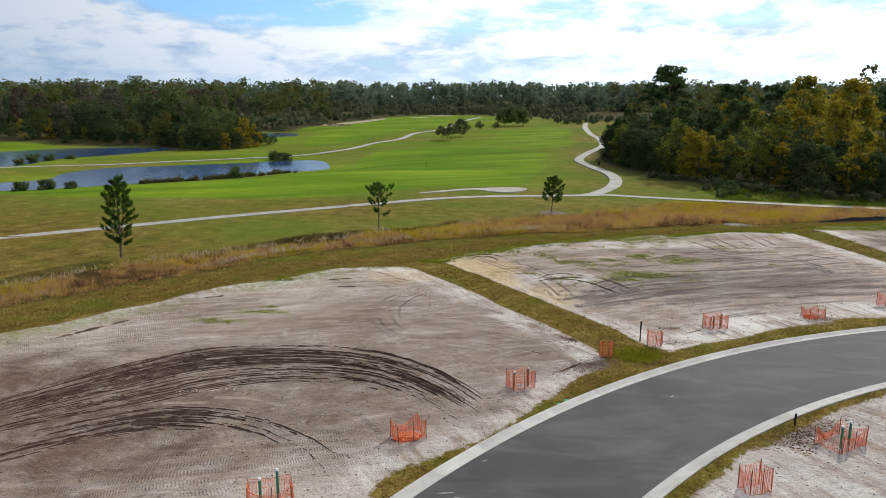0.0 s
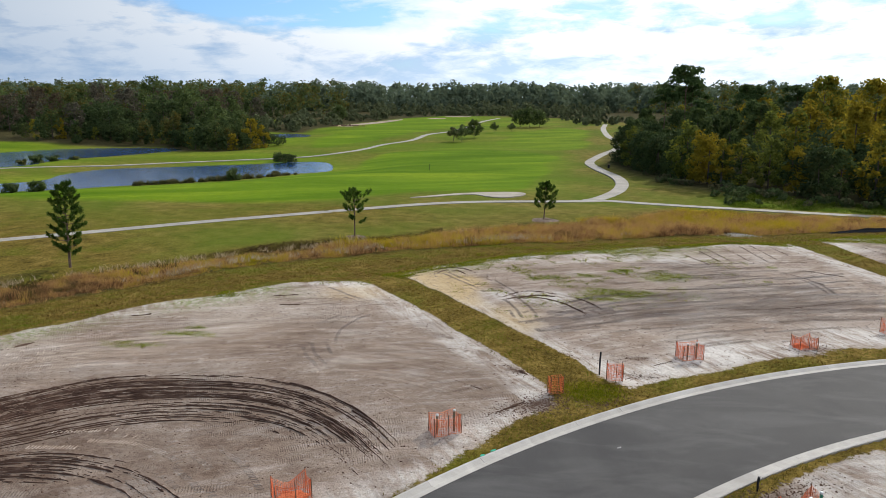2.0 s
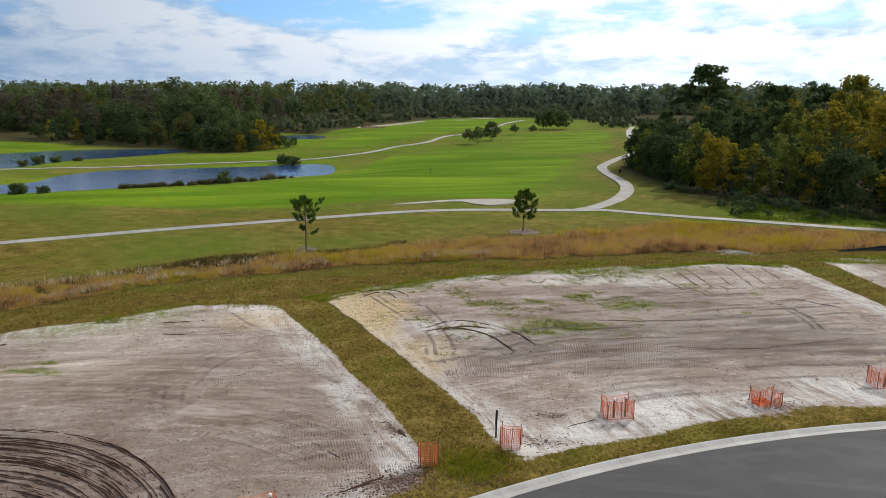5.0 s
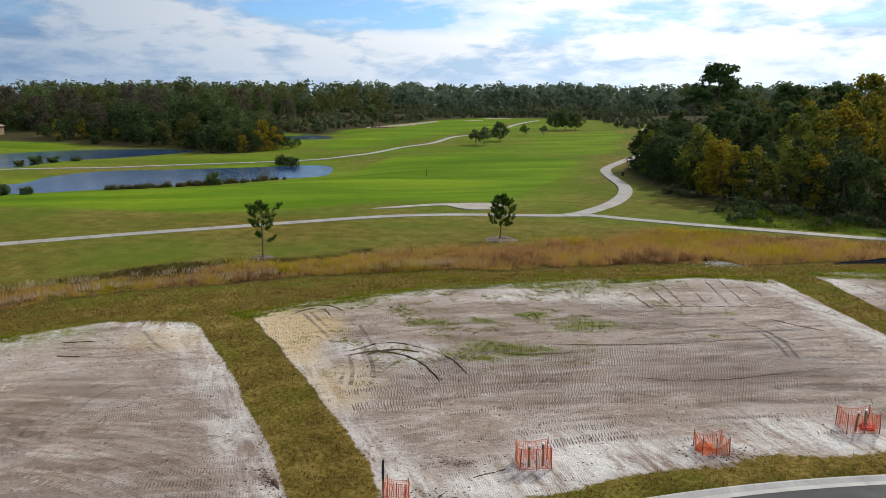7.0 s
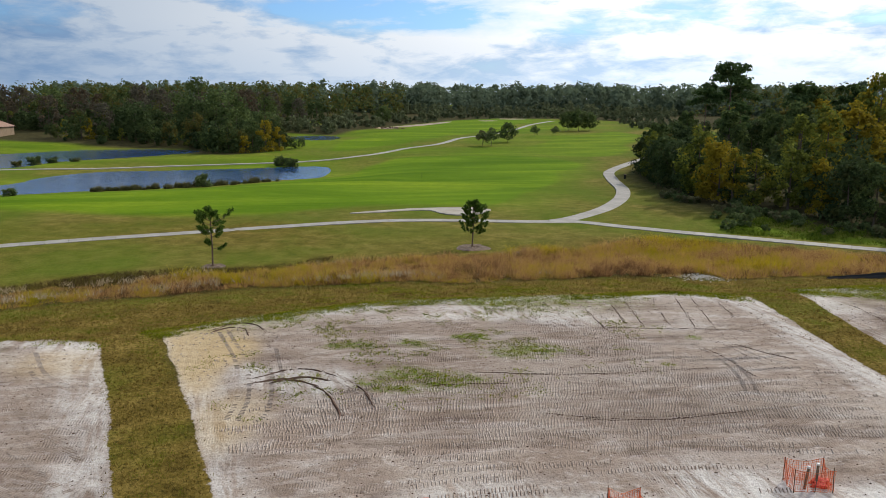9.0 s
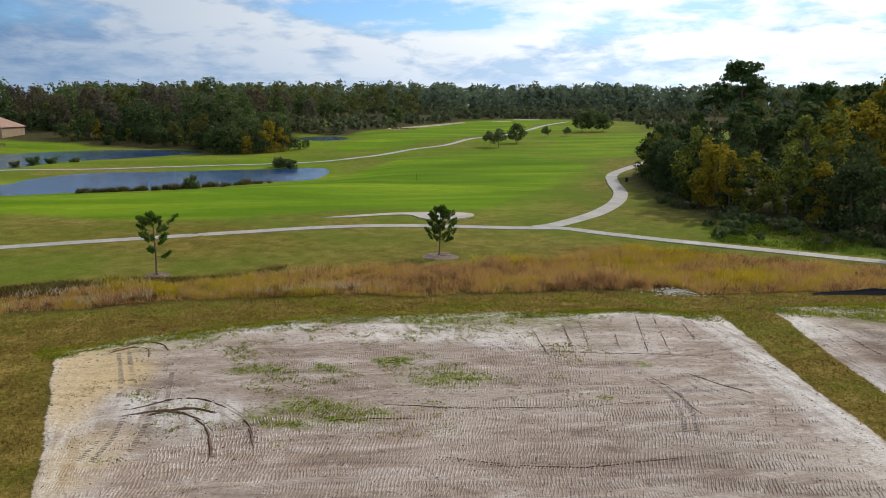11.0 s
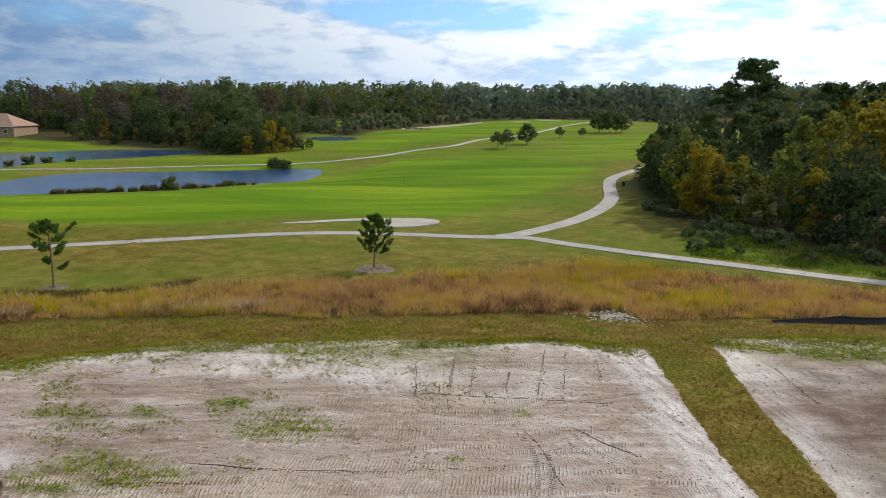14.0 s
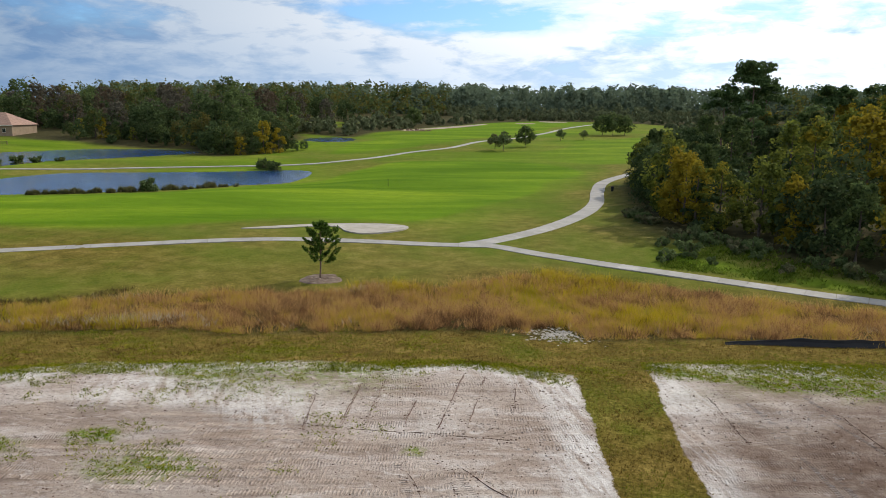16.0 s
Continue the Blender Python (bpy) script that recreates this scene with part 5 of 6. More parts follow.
pieces = []
for line, w in (([(2.3, 66.6), (3.2, 68.6), (4.6, 68.5), (5.9, 67.2), (7.3, 64.6)], 0.26), ([(2.7, 66.2), (3.4, 67.6), (4.5, 67.4), (5.2, 66.2)], 0.3), ([(7.9, 60.0), (9.8, 61.8), (12.1, 61.7), (14.2, 60.0), (15.5, 57.9)], 0.32), ([(8.0, 59.4), (10.0, 60.5), (12.2, 59.6), (13.6, 57.8), (14.2, 56.4)], 0.3),
                ([(9.0, 59.6), (10.6, 61.0), (12.3, 60.8)], 0.3), ([(19.8, 63.4), (24.6, 64.0), (29.7, 65.2), (33.2, 66.3)], 0.12), ([(17.6, 61.2), (19.5, 61.7), (22.0, 62.2)], 0.14),
                ([(33.0, 70.3), (33.9, 69.1), (34.6, 68.0), (35.7, 65.1)], 0.14), ([(34.5, 70.9), (35.6, 69.9), (36.5, 68.9), (37.9, 66.9)], 0.16), ([(35.4, 70.6), (37.2, 69.4), (38.6, 68.5)], 0.12),
                ([(26.6, 76.3), (27.9, 71.7)], 0.15), ([(28.4, 77.7), (29.2, 72.8)], 0.12), ([(29.5, 79.2), (30.4, 73.5)], 0.15), ([(31.6, 79.7), (32.1, 73.9)], 0.17), ([(33.6, 80.9), (33.8, 73.4)], 0.2), ([(34.8, 81.0), (34.9, 74.1)], 0.17), ([(36.6, 80.4), (36.9, 75.8)], 0.13), ([(27.8, 72.4), (32, 73.0), (37.4, 73.6)], 0.08),
                ([(52.6, 80.6), (53.6, 76.5)], 0.13), ([(46.3, 81.1), (47.7, 76.0)], 0.1), ([(50, 81.5), (52, 75), (53, 70)], 0.13), ([(14.9, 48.0), (15.6, 48.3), (16.3, 48.2)], 0.2), ([(16.5, 47.0), (19.5, 49.2)], 0.18),
                ([(-9.5, 58.5), (-7.6, 59.0)], 0.25), ([(-8.6, 56.4), (-7.0, 56.6)], 0.22), ([(-18, 52.4), (-16.6, 53.2)], 0.2), ([(7.0, 42.2), (4.6, 44.0)], 0.2), ([(6.4, 39.6), (8.6, 41.4)], 0.35), ([(34, 61), (29, 59.2), (23, 58.8)], 0.14)):
    for _ in range(2):
        j = [(x + rng.normal() * 0.08, y + rng.normal() * 0.08) for x, y in line]
        pieces.append(ridge_strip(rng, j, w * rng.uniform(0.32, 0.7), w * rng.uniform(0.10, 0.19), 0.15))
FURROW_V = np.vstack([v for v, f in pieces])
tagged(mesh_object("furrows", *joined(pieces), SOIL), "short dark furrows scored into the graded sand", "ruts", kind="stuff")


def tread_lane(rng, pts, width, gap, bar, height):
    """Bars pressed up by a tracked machine: small roof-shaped ridges across a lane."""
    p = spline(pts, 0.3)
    run = np.concatenate([[0], np.cumsum(np.hypot(*np.diff(p, axis=0).T))])
    s = np.arange(0, run[-1], gap) + rng.normal(size=int(math.ceil(run[-1] / gap))) * gap * 0.06
    d = np.gradient(p, axis=0)
    d /= np.hypot(*d.T)[:, None] + 1e-9
    cx, cy, dx, dy = (np.interp(s, run, v) for v in (*p.T, *d.T))
    keep = np.sin(s * 0.55 + rng.uniform(0, 6)) + rng.normal(size=len(s)) * 0.35 > -0.25
    cx, cy, dx, dy = cx[keep], cy[keep], dx[keep], dy[keep]
    h = height * rng.uniform(0.5, 1.2, len(cx))
    w = width / 2 * rng.uniform(0.8, 1.1, len(cx))
    skew = 0.25
    vs = []
    for u, v, k in ((-1, -1, 0), (-1, 0, 1), (-1, 1, 0), (1, -1, 0), (1, 0, 1), (1, 1, 0)):
        qx, qy = cx - dy * u * w + dx * (v * bar / 2 + u * w * skew), cy + dx * u * w + dy * (v * bar / 2 + u * w * skew)
        vs.append(np.column_stack([qx, qy, land_z(qx, qy) + k * h + 0.008 - (0.022 if not k else 0)]))
    v = np.stack(vs, 1).reshape(-1, 3)
    i = np.arange(len(cx)) * 6
    return v, np.concatenate([np.stack([i, i + 1, i + 4, i + 3], 1), np.stack([i + 1, i + 2, i + 5, i + 4], 1)])


def lanes(rng, a, b, count, length=(0.3, 0.8), width=0.45, gap=0.14, height=0.03):
    out = []
    for k in range(count):
        t0 = rng.uniform(0, 0.6)
        base = cut(between(a, b, (k + rng.uniform(-0.3, 0.3)) / max(1, count - 1)), t0, min(1.0, t0 + rng.uniform(*length)))
        for side in (-0.9, 0.9):
            if rng.random() < 0.9:
                d = base[-1] - base[0]
                d = np.array([-d[1], d[0]]) / (np.hypot(*d) + 1e-9)
                out.append(tread_lane(rng, base + d * side, width, gap, gap * 0.62, height))
    return out


pieces = lanes(rng, [(9.8, 52.0), (16, 54.2), (24, 56.2), (33, 57.2), (43, 58.5)], [(8.8, 55.0), (16.3, 60.5), (24.9, 63.5), (34, 65.5), (42, 67)], 40, (0.3, 0.9), 0.32, 0.16, 0.033)
pieces += lanes(rng, [(17, 61.5), (25, 63.2), (33, 65.5), (40.5, 67.8)], [(15, 69), (23, 71), (31, 72.5), (39, 74)], 14, (0.3, 0.8), 0.32, 0.16, 0.036)
pieces += lanes(rng, [(14, 47.5), (20, 50.6), (28, 53.3), (36, 55)], [(13, 49.5), (20, 53.4), (28, 56), (36, 57.5)], 6, (0.2, 0.5), 0.32, 0.16, 0.024)
pieces += lanes(rng, [(-26, 40), (-18, 44.5), (-8, 46.2), (2, 44.0), (7, 41.5)], [(-22, 46), (-14, 51), (-6, 54), (0, 54.5), (4, 52)], 24, (0.2, 0.6), 0.32, 0.15, 0.024)
pieces += lanes(rng, [(-5, 43.5), (0, 43.2), (4, 41.5), (7.6, 39.6)], [(-5, 47.5), (0, 48.4), (4, 48.0), (7.2, 46.4)], 12, (0.5, 0.95), 0.32, 0.15, 0.028)
pieces += lanes(rng, [(-14, 36), (-9, 36.6), (-5, 34), (-2.5, 30.5)], [(-15, 33.5), (-11, 33.4), (-7.5, 31), (-5.5, 27)], 8, (0.3, 0.7), 0.32, 0.15, 0.028)
for line in ([(3.4, 66.6), (6.4, 62.3), (8.4, 58.1), (9.0, 55.4)], [(7.4, 64.5), (9.6, 59.8), (10.6, 56.0), (9.2, 54.3)], [(-3.2, 45.3), (-4.3, 47.2), (-4.9, 50.0), (-4.4, 52.5), (-3.4, 54.2)], [(-2.7, 47.2), (-3.3, 49.0), (-3.4, 51.3), (-2.7, 53.4), (-1.8, 54.8)], [(12.1, 61.5), (14.2, 59.8), (15.5, 57.7)], [(33.2, 70.2), (34.4, 68.0), (34.9, 65.6), (34.8, 63)], [(34.9, 70.4), (37.0, 68.0), (40, 66.6)],
             [(-17.5, 49), (-13.5, 52.5), (-8, 54.5)], [(0, 57), (-3, 58), (-6, 61)], [(48.0, 80.5), (50.5, 74), (51.5, 68)], [(51, 82), (54, 76), (55.5, 70)]):
    for side in (-0.28, 0.28):
        q = np.array(line)
        d = np.gradient(q, axis=0)
        d /= np.hypot(*d.T)[:, None]
        pieces.append(tread_lane(rng, q + np.stack([-d[:, 1], d[:, 0]], 1) * side, 0.26, 0.15, 0.08, 0.02))
tagged(mesh_object("tread_prints", *joined(pieces), SAND), "rows of bar-shaped track prints pressed in sand", "tracks", kind="stuff")


def lumps(rng, x, y, size, squash=0.6):
    """Small angular clods."""
    n = len(x)
    o = np.array([(1, 0, 0), (0, 1, 0), (-1, 0, 0), (0, -1, 0), (0, 0, 1), (0, 0, -1)], float)
    s = size * rng.uniform(0.4, 1.3, (n, 1, 1))
    v = o[None] * s * rng.uniform(0.6, 1.3, (n, 6, 1)) * np.array([1, 1, squash])
    a = rng.uniform(0, 6.28, n)
    c, si = np.cos(a)[:, None], np.sin(a)[:, None]
    v = np.stack([v[..., 0] * c - v[..., 1] * si, v[..., 0] * si + v[..., 1] * c, v[..., 2]], -1)
    v += np.stack([x, y, land_z(x, y)], 1)[:, None]
    f = np.array([(0, 1, 4), (1, 2, 4), (2, 3, 4), (3, 0, 4), (1, 0, 5), (2, 1, 5), (3, 2, 5), (0, 3, 5)])
    return v.reshape(-1, 3), (f[None] + (np.arange(n) * 6)[:, None, None]).reshape(-1, 3)


xs, ys, sz = [], [], []
for cx, cy, rx, ry, a, k in [q for q in DARK_SPOTS if q[2] * q[3] < 3.0]:
    n = int(260 * k * rx * ry)
    u, v = rng.normal(size=n) * rx * 0.55, rng.normal(size=n) * ry * 0.55
    xs.append(cx + u * math.cos(a) - v * math.sin(a))
    ys.append(cy + u * math.sin(a) + v * math.cos(a))
xs, ys = np.concatenate(xs), np.concatenate(ys)
k = off_road(xs, ys, 0.15)
tagged(mesh_object("soil_clods", *lumps(rng, xs[k], ys[k], 0.052), SOIL), "dark clods of dug soil by the fences", "soil", kind="stuff")
x, y = rng.uniform(-28, 56, 9500), rng.uniform(26, 90, 9500)
k = (on_lots(x, y) > 0.1) & off_road(x, y, 0.3)
tagged(mesh_object("sand_crumbs", *lumps(rng, x[k], y[k], 0.05), SOIL), "scattered crumbs of dark soil on the sand", "soil", kind="stuff")
x, y = rng.uniform(-14, 58, 16000), rng.uniform(56, 92, 16000)
d = y - np.interp(x, BACK_X, BACK_Y)
k = (on_lots(x, y) > 0.1) & (rng.random(16000) < 0.9 * smooth(-20, -3, d)) & (wobble(x, y, 1.9, 0.8) + 0.5 * rng.normal(size=16000) > -0.1)
tagged(mesh_object("clods", *lumps(rng, x[k], y[k], 0.075, 0.7), SAND), "small sandy clods along the back of the lots", "soil", kind="stuff")
v = np.vstack([RUT_V[::13], FURROW_V[::8]])
v = v[rng.random(len(v)) < 0.9]
tagged(mesh_object("rut_crumbs", *lumps(rng, v[:, 0] + rng.normal(size=len(v)) * 0.12, v[:, 1] + rng.normal(size=len(v)) * 0.12, 0.05), SOIL), "crumbs of dark soil thrown up along the ruts", "soil", kind="stuff")
PALE_RUBBLE = plain("pale_rubble", [(0.35, (0.30, 0.26, 0.21)), (0.65, (0.50, 0.455, 0.39))], 1.2, 0.95, 0.6, 8, spec=0.1)
n = 260
tagged(mesh_object("rubble_heap", *lumps(rng, 37.6 + rng.normal(size=n) * 1.25, 91.4 + rng.normal(size=n) * 0.8, 0.14, 0.5), PALE_RUBBLE), "pale heap of broken sandy rubble in the grass", "rubble", kind="stuff")


# ---- things on the lots ----
def coloured(name, c, rough=0.6, spec=0.4):
    return plain(name, [(0.3, tuple(0.8 * v for v in c)), (0.7, c)], 5, rough, 0.15, 40, 0.0, spec)


ORANGE = straw_material("orange_net", [(0.3, (0.78, 0.21, 0.085)), (0.7, (0.88, 0.34, 0.17))], 1.5)
STAKE = plain("stake_wood", [(0.3, (0.09, 0.06, 0.04)), (0.7, (0.20, 0.14, 0.09))], 6, 0.9, 0.5, 30)
PIPE_GREEN = coloured("green_pipe", (0.03, 0.20, 0.11))
PIPE_BROWN = coloured("weathered_pipe", (0.20, 0.15, 0.09))
CAP_WHITE = coloured("white_cap", (0.78, 0.78, 0.75))
BLACK = coloured("black_fabric", (0.022, 0.022, 0.024), 0.8, 0.2)


def net_panel(rng, w, h, sag):
    """A hanging net of strands: w along x, h along z, with drooping edge and folds."""
    bm = bmesh.new()

    def at(u, v):
        droop = sag * math.sin(math.pi * u / w) * v / h
        fold = 0.035 * math.sin(u * 9 + v * 2) + 0.02 * math.sin(u * 23)
        return Vector((u, fold, v - droop))

    def strand(points, t):
        rows = []
        for p in points:
            rows.append([bm.verts.new(p + Vector(o)) for o in ((-t, -0.006, -t), (t, -0.006, t), (0, 0.008, 0))])
        for a, b in zip(rows, rows[1:]):
            for k in range(3):
                bm.faces.new((a[k], a[(k + 1) % 3], b[(k + 1) % 3], b[k]))

    nu, nv = max(4, int(w / 0.085)), 9
    for i in range(nu + 1):
        u = w * i / nu
        strand([at(u + 0.012 * rng.normal(), h * j / 4) for j in range(5)], 0.008)
    for j in range(nv + 1):
        v = h * j / nv
        strand([at(w * i / 6, v) for i in range(7)], 0.006 if 0 < j < nv else 0.012)
    return bm


def net_fence(seed, x, y, turn, w, d, h, label, sag=0.06, open_side=False):
    """Stakes round a small plot with orange net between them."""
    rng = np.random.default_rng(seed)
    w, d, h = w * 0.8, d * 0.75, h * 0.82
    ob = thing("safety_fence", x, y, None, turn)
    corners = [(-w / 2, -d / 2), (w / 2, -d / 2), (w / 2, d / 2), (-w / 2, d / 2)]
    for cx, cy in corners + [(0.05, -d / 2)]:
        bm = bmesh.new()
        hh = h + rng.uniform(0.02, 0.16)
        tube(bm, [(cx, cy, -0.25), (cx + rng.normal() * 0.03, cy + rng.normal() * 0.03, hh)], [0.018, 0.015], 5)
        part("stake", bm, STAKE, ob)
    for k in range(3 if open_side else 4):
        (ax, ay), (bx, by) = corners[k], corners[(k + 1) % 4]
        ln = math.hypot(bx - ax, by - ay)
        p = part("net_panel", net_panel(rng, ln, h * rng.uniform(0.9, 1.0), sag * rng.uniform(0.5, 2.0)), ORANGE, ob, "orange plastic safety net")
        p.matrix_basis = pose(ax, ay, 0.05, 0, 0, math.degrees(math.atan2(by - ay, bx - ax)))
    return tagged(ob, label, "fence", "orange fences on the lots")


def stub_pipe(x, y, h, mat, label, lean=0.0):
    ob = thing("stub_pipe", x, y)
    part("pipe", tube(bmesh.new(), [(0, 0, -0.3), (lean, 0, h * 0.5), (lean * 2, 0, h)], [0.055, 0.055, 0.055], 10), mat, ob)
    part("cap", tube(bmesh.new(), [(lean * 2, 0, h - 0.02), (lean * 2, 0, h + 0.05), (lean * 2, 0, h + 0.07)], [0.066, 0.066, 0.05], 10), CAP_WHITE, ob, "white pipe cap")
    return tagged(ob, label, "pipe", "capped pipes")


net_fence(1, 10.15, 42.6, 20, 0.95, 0.5, 1.15, "small dense orange net fence beside the turf strip", 0.03)
net_fence(2, 4.3, 37.6, 25, 1.7, 1.1, 1.15, "orange net fence round two capped pipes", 0.08)
net_fence(3, -1.6, 31.5, 28, 1.75, 1.3, 1.05, "sagging orange net fence on rutted sand", 0.25)
net_fence(4, -6.7, 25.6, 15, 2.1, 1.2, 1.15, "orange net fence round two green pipes", 0.15)
net_fence(5, 13.75, 44.7, -8, 1.1, 0.6, 1.15, "thin orange net fence beside a black post", 0.05)
net_fence(6, 19.1, 48.5, 12, 1.75, 1.2, 1.15, "orange net fence round two brown pipes", 0.08)
net_fence(7, 27.1, 50.8, 10, 1.55, 1.3, 1.0, "drooping orange net fence on disturbed soil", 0.22)
net_fence(8, 34.7, 54.0, 8, 2.0, 1.3, 1.2, "orange net fence with a fallen red bundle inside", 0.12)
net_fence(9, 18.4, 30.9, 30, 2.3, 1.7, 1.0, "wide sagging orange net fence round green pipes", 0.3)
net_fence(10, 12.7, 26.8, 20, 1.35, 0.9, 1.25, "orange net fence across the road near the kerb", 0.08)
stub_pipe(3.95, 37.4, 0.95, PIPE_BROWN, "weathered brown stub pipe with white cap")
stub_pipe(4.75, 37.75, 1.05, PIPE_BROWN, "weathered brown stub pipe with white cap")
stub_pipe(-7.05, 25.5, 1.15, PIPE_GREEN, "green stub pipe with white cap in sand")
stub_pipe(-6.45, 25.85, 1.35, PIPE_GREEN, "green stub pipe with white cap in sand")
stub_pipe(18.9, 48.3, 0.95, PIPE_BROWN, "weathered brown stub pipe with white cap")
stub_pipe(19.5, 48.5, 1.0, PIPE_BROWN, "weathered brown stub pipe with white cap")
stub_pipe(34.5, 53.8, 0.95, PIPE_BROWN, "leaning brown stub pipe with white cap", 0.05)
stub_pipe(35.1, 54.2, 0.9, PIPE_BROWN, "weathered brown stub pipe with white cap")
stub_pipe(18.2, 30.5, 1.05, PIPE_GREEN, "green stub pipe with white cap")
stub_pipe(18.7, 30.75, 1.15, PIPE_GREEN, "green stub pipe with white cap")


def crumple(x, y, r, h, mat, name, label, category, seed):
    """A crumpled heap of cloth or net."""
    rng = np.random.default_rng(seed)
    bm = bmesh.new()
    bmesh.ops.create_icosphere(bm, subdivisions=3, radius=1.0)
    for v in bm.verts:
        k = 1 + 0.28 * math.sin(5 * v.co.x + seed) * math.sin(6 * v.co.y) + 0.08 * rng.normal()
        v.co = Vector((v.co.x * r * k, v.co.y * r * 0.7 * k, max(-0.02, v.co.z * h * k)))
    ob = part(name, bm, mat)
    ob.matrix_basis = pose(x, y, gz(x, y), 0, 0, 30)
    return tagged(ob, label, category)


RED = coloured("red_net", (0.62, 0.035, 0.018))
crumple(35.3, 54.3, 0.5, 0.22, RED, "net_bundle", "crumpled bright red net bundle on the sand", "net", 3)
crumple(26.9, 50.9, 0.55, 0.25, ORANGE, "net_bundle", "collapsed orange net inside a fence", "net", 5)
crumple(-1.6, 31.5, 0.6, 0.16, ORANGE, "net_bundle", "collapsed orange net inside a fence", "net", 6)
for x, y, h in ((13.05, 45.55, 1.35), (17.2, 32.8, 0.65)):
    ob = part("marker_post", tube(bmesh.new(), [(0, 0, -0.3), (0, 0, h * 0.6), (0.02, 0, h)], [0.055, 0.055, 0.05], 8), BLACK)
    ob.matrix_basis = pose(x, y, gz(x, y))
    tagged(ob, "black marker post standing at the lot's corner", "post")


def silt_fence():
    """Low black fabric on stakes along the edge of the tall grass."""
    ob = tagged(new("silt_fence"), "low black fabric silt fence before the tall grass", "fence")
    p = spline([(48.6, 92.2), (52, 92.9), (56, 93.4), (60, 94.6), (66, 96.0), (74, 97.4)], 0.4)
    rng = np.random.default_rng(4)
    bm = bmesh.new()
    rows = []
    for k, (x, y) in enumerate(p):
        g, h = gz(x, y), (0.15 + 0.42 * min(1, k / 12)) * (0.95 + 0.06 * math.sin(k * 0.7))
        o = 0.05 * math.sin(k * 1.3)
        rows.append([bm.verts.new(q) for q in ((x, y - 0.25, g - 0.05), (x, y + o, g + h * 0.6), (x, y + 0.02 + o, g + h), (x, y + 0.05 + o, g + h), (x, y + 0.06 + o, g - 0.1))])
    for a, b in zip(rows, rows[1:]):
        for k in range(4):
            bm.faces.new((a[k], b[k], b[k + 1], a[k + 1]))
    part("fabric", bm, BLACK, ob)
    for x, y in p[4::6]:
        g = gz(x, y)
        part("stake", tube(bmesh.new(), [(x, y + 0.08, g - 0.2), (x, y + 0.08, g + 0.7)], [0.025, 0.02], 5), STAKE, ob)


silt_fence()


def mulch_ring(x, y, r, label, seed):
    """A low ring of sandy mulch round a tree's foot."""
    bm = bmesh.new()
    rng = np.random.default_rng(seed)
    rings = []
    for k in range(6):
        f = 1 - k / 5.5
        rings.append([bm.verts.new((x + r * f * (1 + 0.12 * math.sin(3 * a + seed)) * math.cos(a), y + r * f * (1 + 0.1 * math.sin(2 * a)) * math.sin(a),
                                    gz(x + r * f * math.cos(a), y + r * f * math.sin(a)) + (-0.1 if k == 0 else 0.03 + 0.08 * (1 - f) + 0.03 * rng.normal()))) for a in (6.2832 * j / 22 for j in range(22))])
    for a, b in zip(rings, rings[1:]):
        for j in range(22):
            bm.faces.new((a[j], a[(j + 1) % 22], b[(j + 1) % 22], b[j]))
    bm.faces.new(rings[-1])
    tagged(part("mulch_ring", bm, MULCH), label, "mulch")


mulch_ring(-8.0, 88.4, 1.25, "pale sandy mulch ring round a young pine", 1)
mulch_ring(15.5, 102.2, 2.1, "brown mulch ring round a bushy pine", 2)


def chalk_mark(x, y, length, width, turn, seed, mat=None, z=0.0, label="pale worn paint smear on the asphalt road"):
    """A thin worn smear of pale paint on the asphalt."""
    rng = np.random.default_rng(seed)
    bm = bmesh.new()
    n = 12
    rim = []
    for k in range(n):
        a = 6.2832 * k / n
        q = rng.uniform(0.65, 1.1)
        rim.append((math.cos(a) * length / 2 * q, math.sin(a) * width / 2 * q))
    low = [bm.verts.new((u, v, -0.004)) for u, v in rim]
    top = [bm.verts.new((u * 0.97, v * 0.97, 0.004)) for u, v in rim]
    bm.faces.new(top)
    for k in range(n):
        bm.faces.new((low[k], low[(k + 1) % n], top[(k + 1) % n], top[k]))
    ob = part("paint_smear", bm, mat or CHALK)
    ob.matrix_basis = pose(x, y, ROAD_Z + 0.002 + z, 0, 0, turn)
    tagged(ob, label, "paint mark", "smears on the road")


CHALK = plain("worn_paint", [(0.35, (0.16, 0.155, 0.15)), (0.65, (0.34, 0.335, 0.32))], 6, 0.9, 0.3, 40)
for k, (x, y, ln, w, turn) in enumerate(((0.15, 26.7, 0.9, 0.10, 8), (0.75, 26.3, 1.0, 0.12, -6), (0.35, 26.0, 1.2, 0.10, 4), (1.9, 29.4, 0.35, 0.07, 30), (12.4, 36.6, 0.3, 0.12, 40), (9.6, 38.6, 0.3, 0.08, 20), (-0.2, 25.5, 0.8, 0.14, 0))):
    chalk_mark(x, y, ln, w, turn, 30 + k)


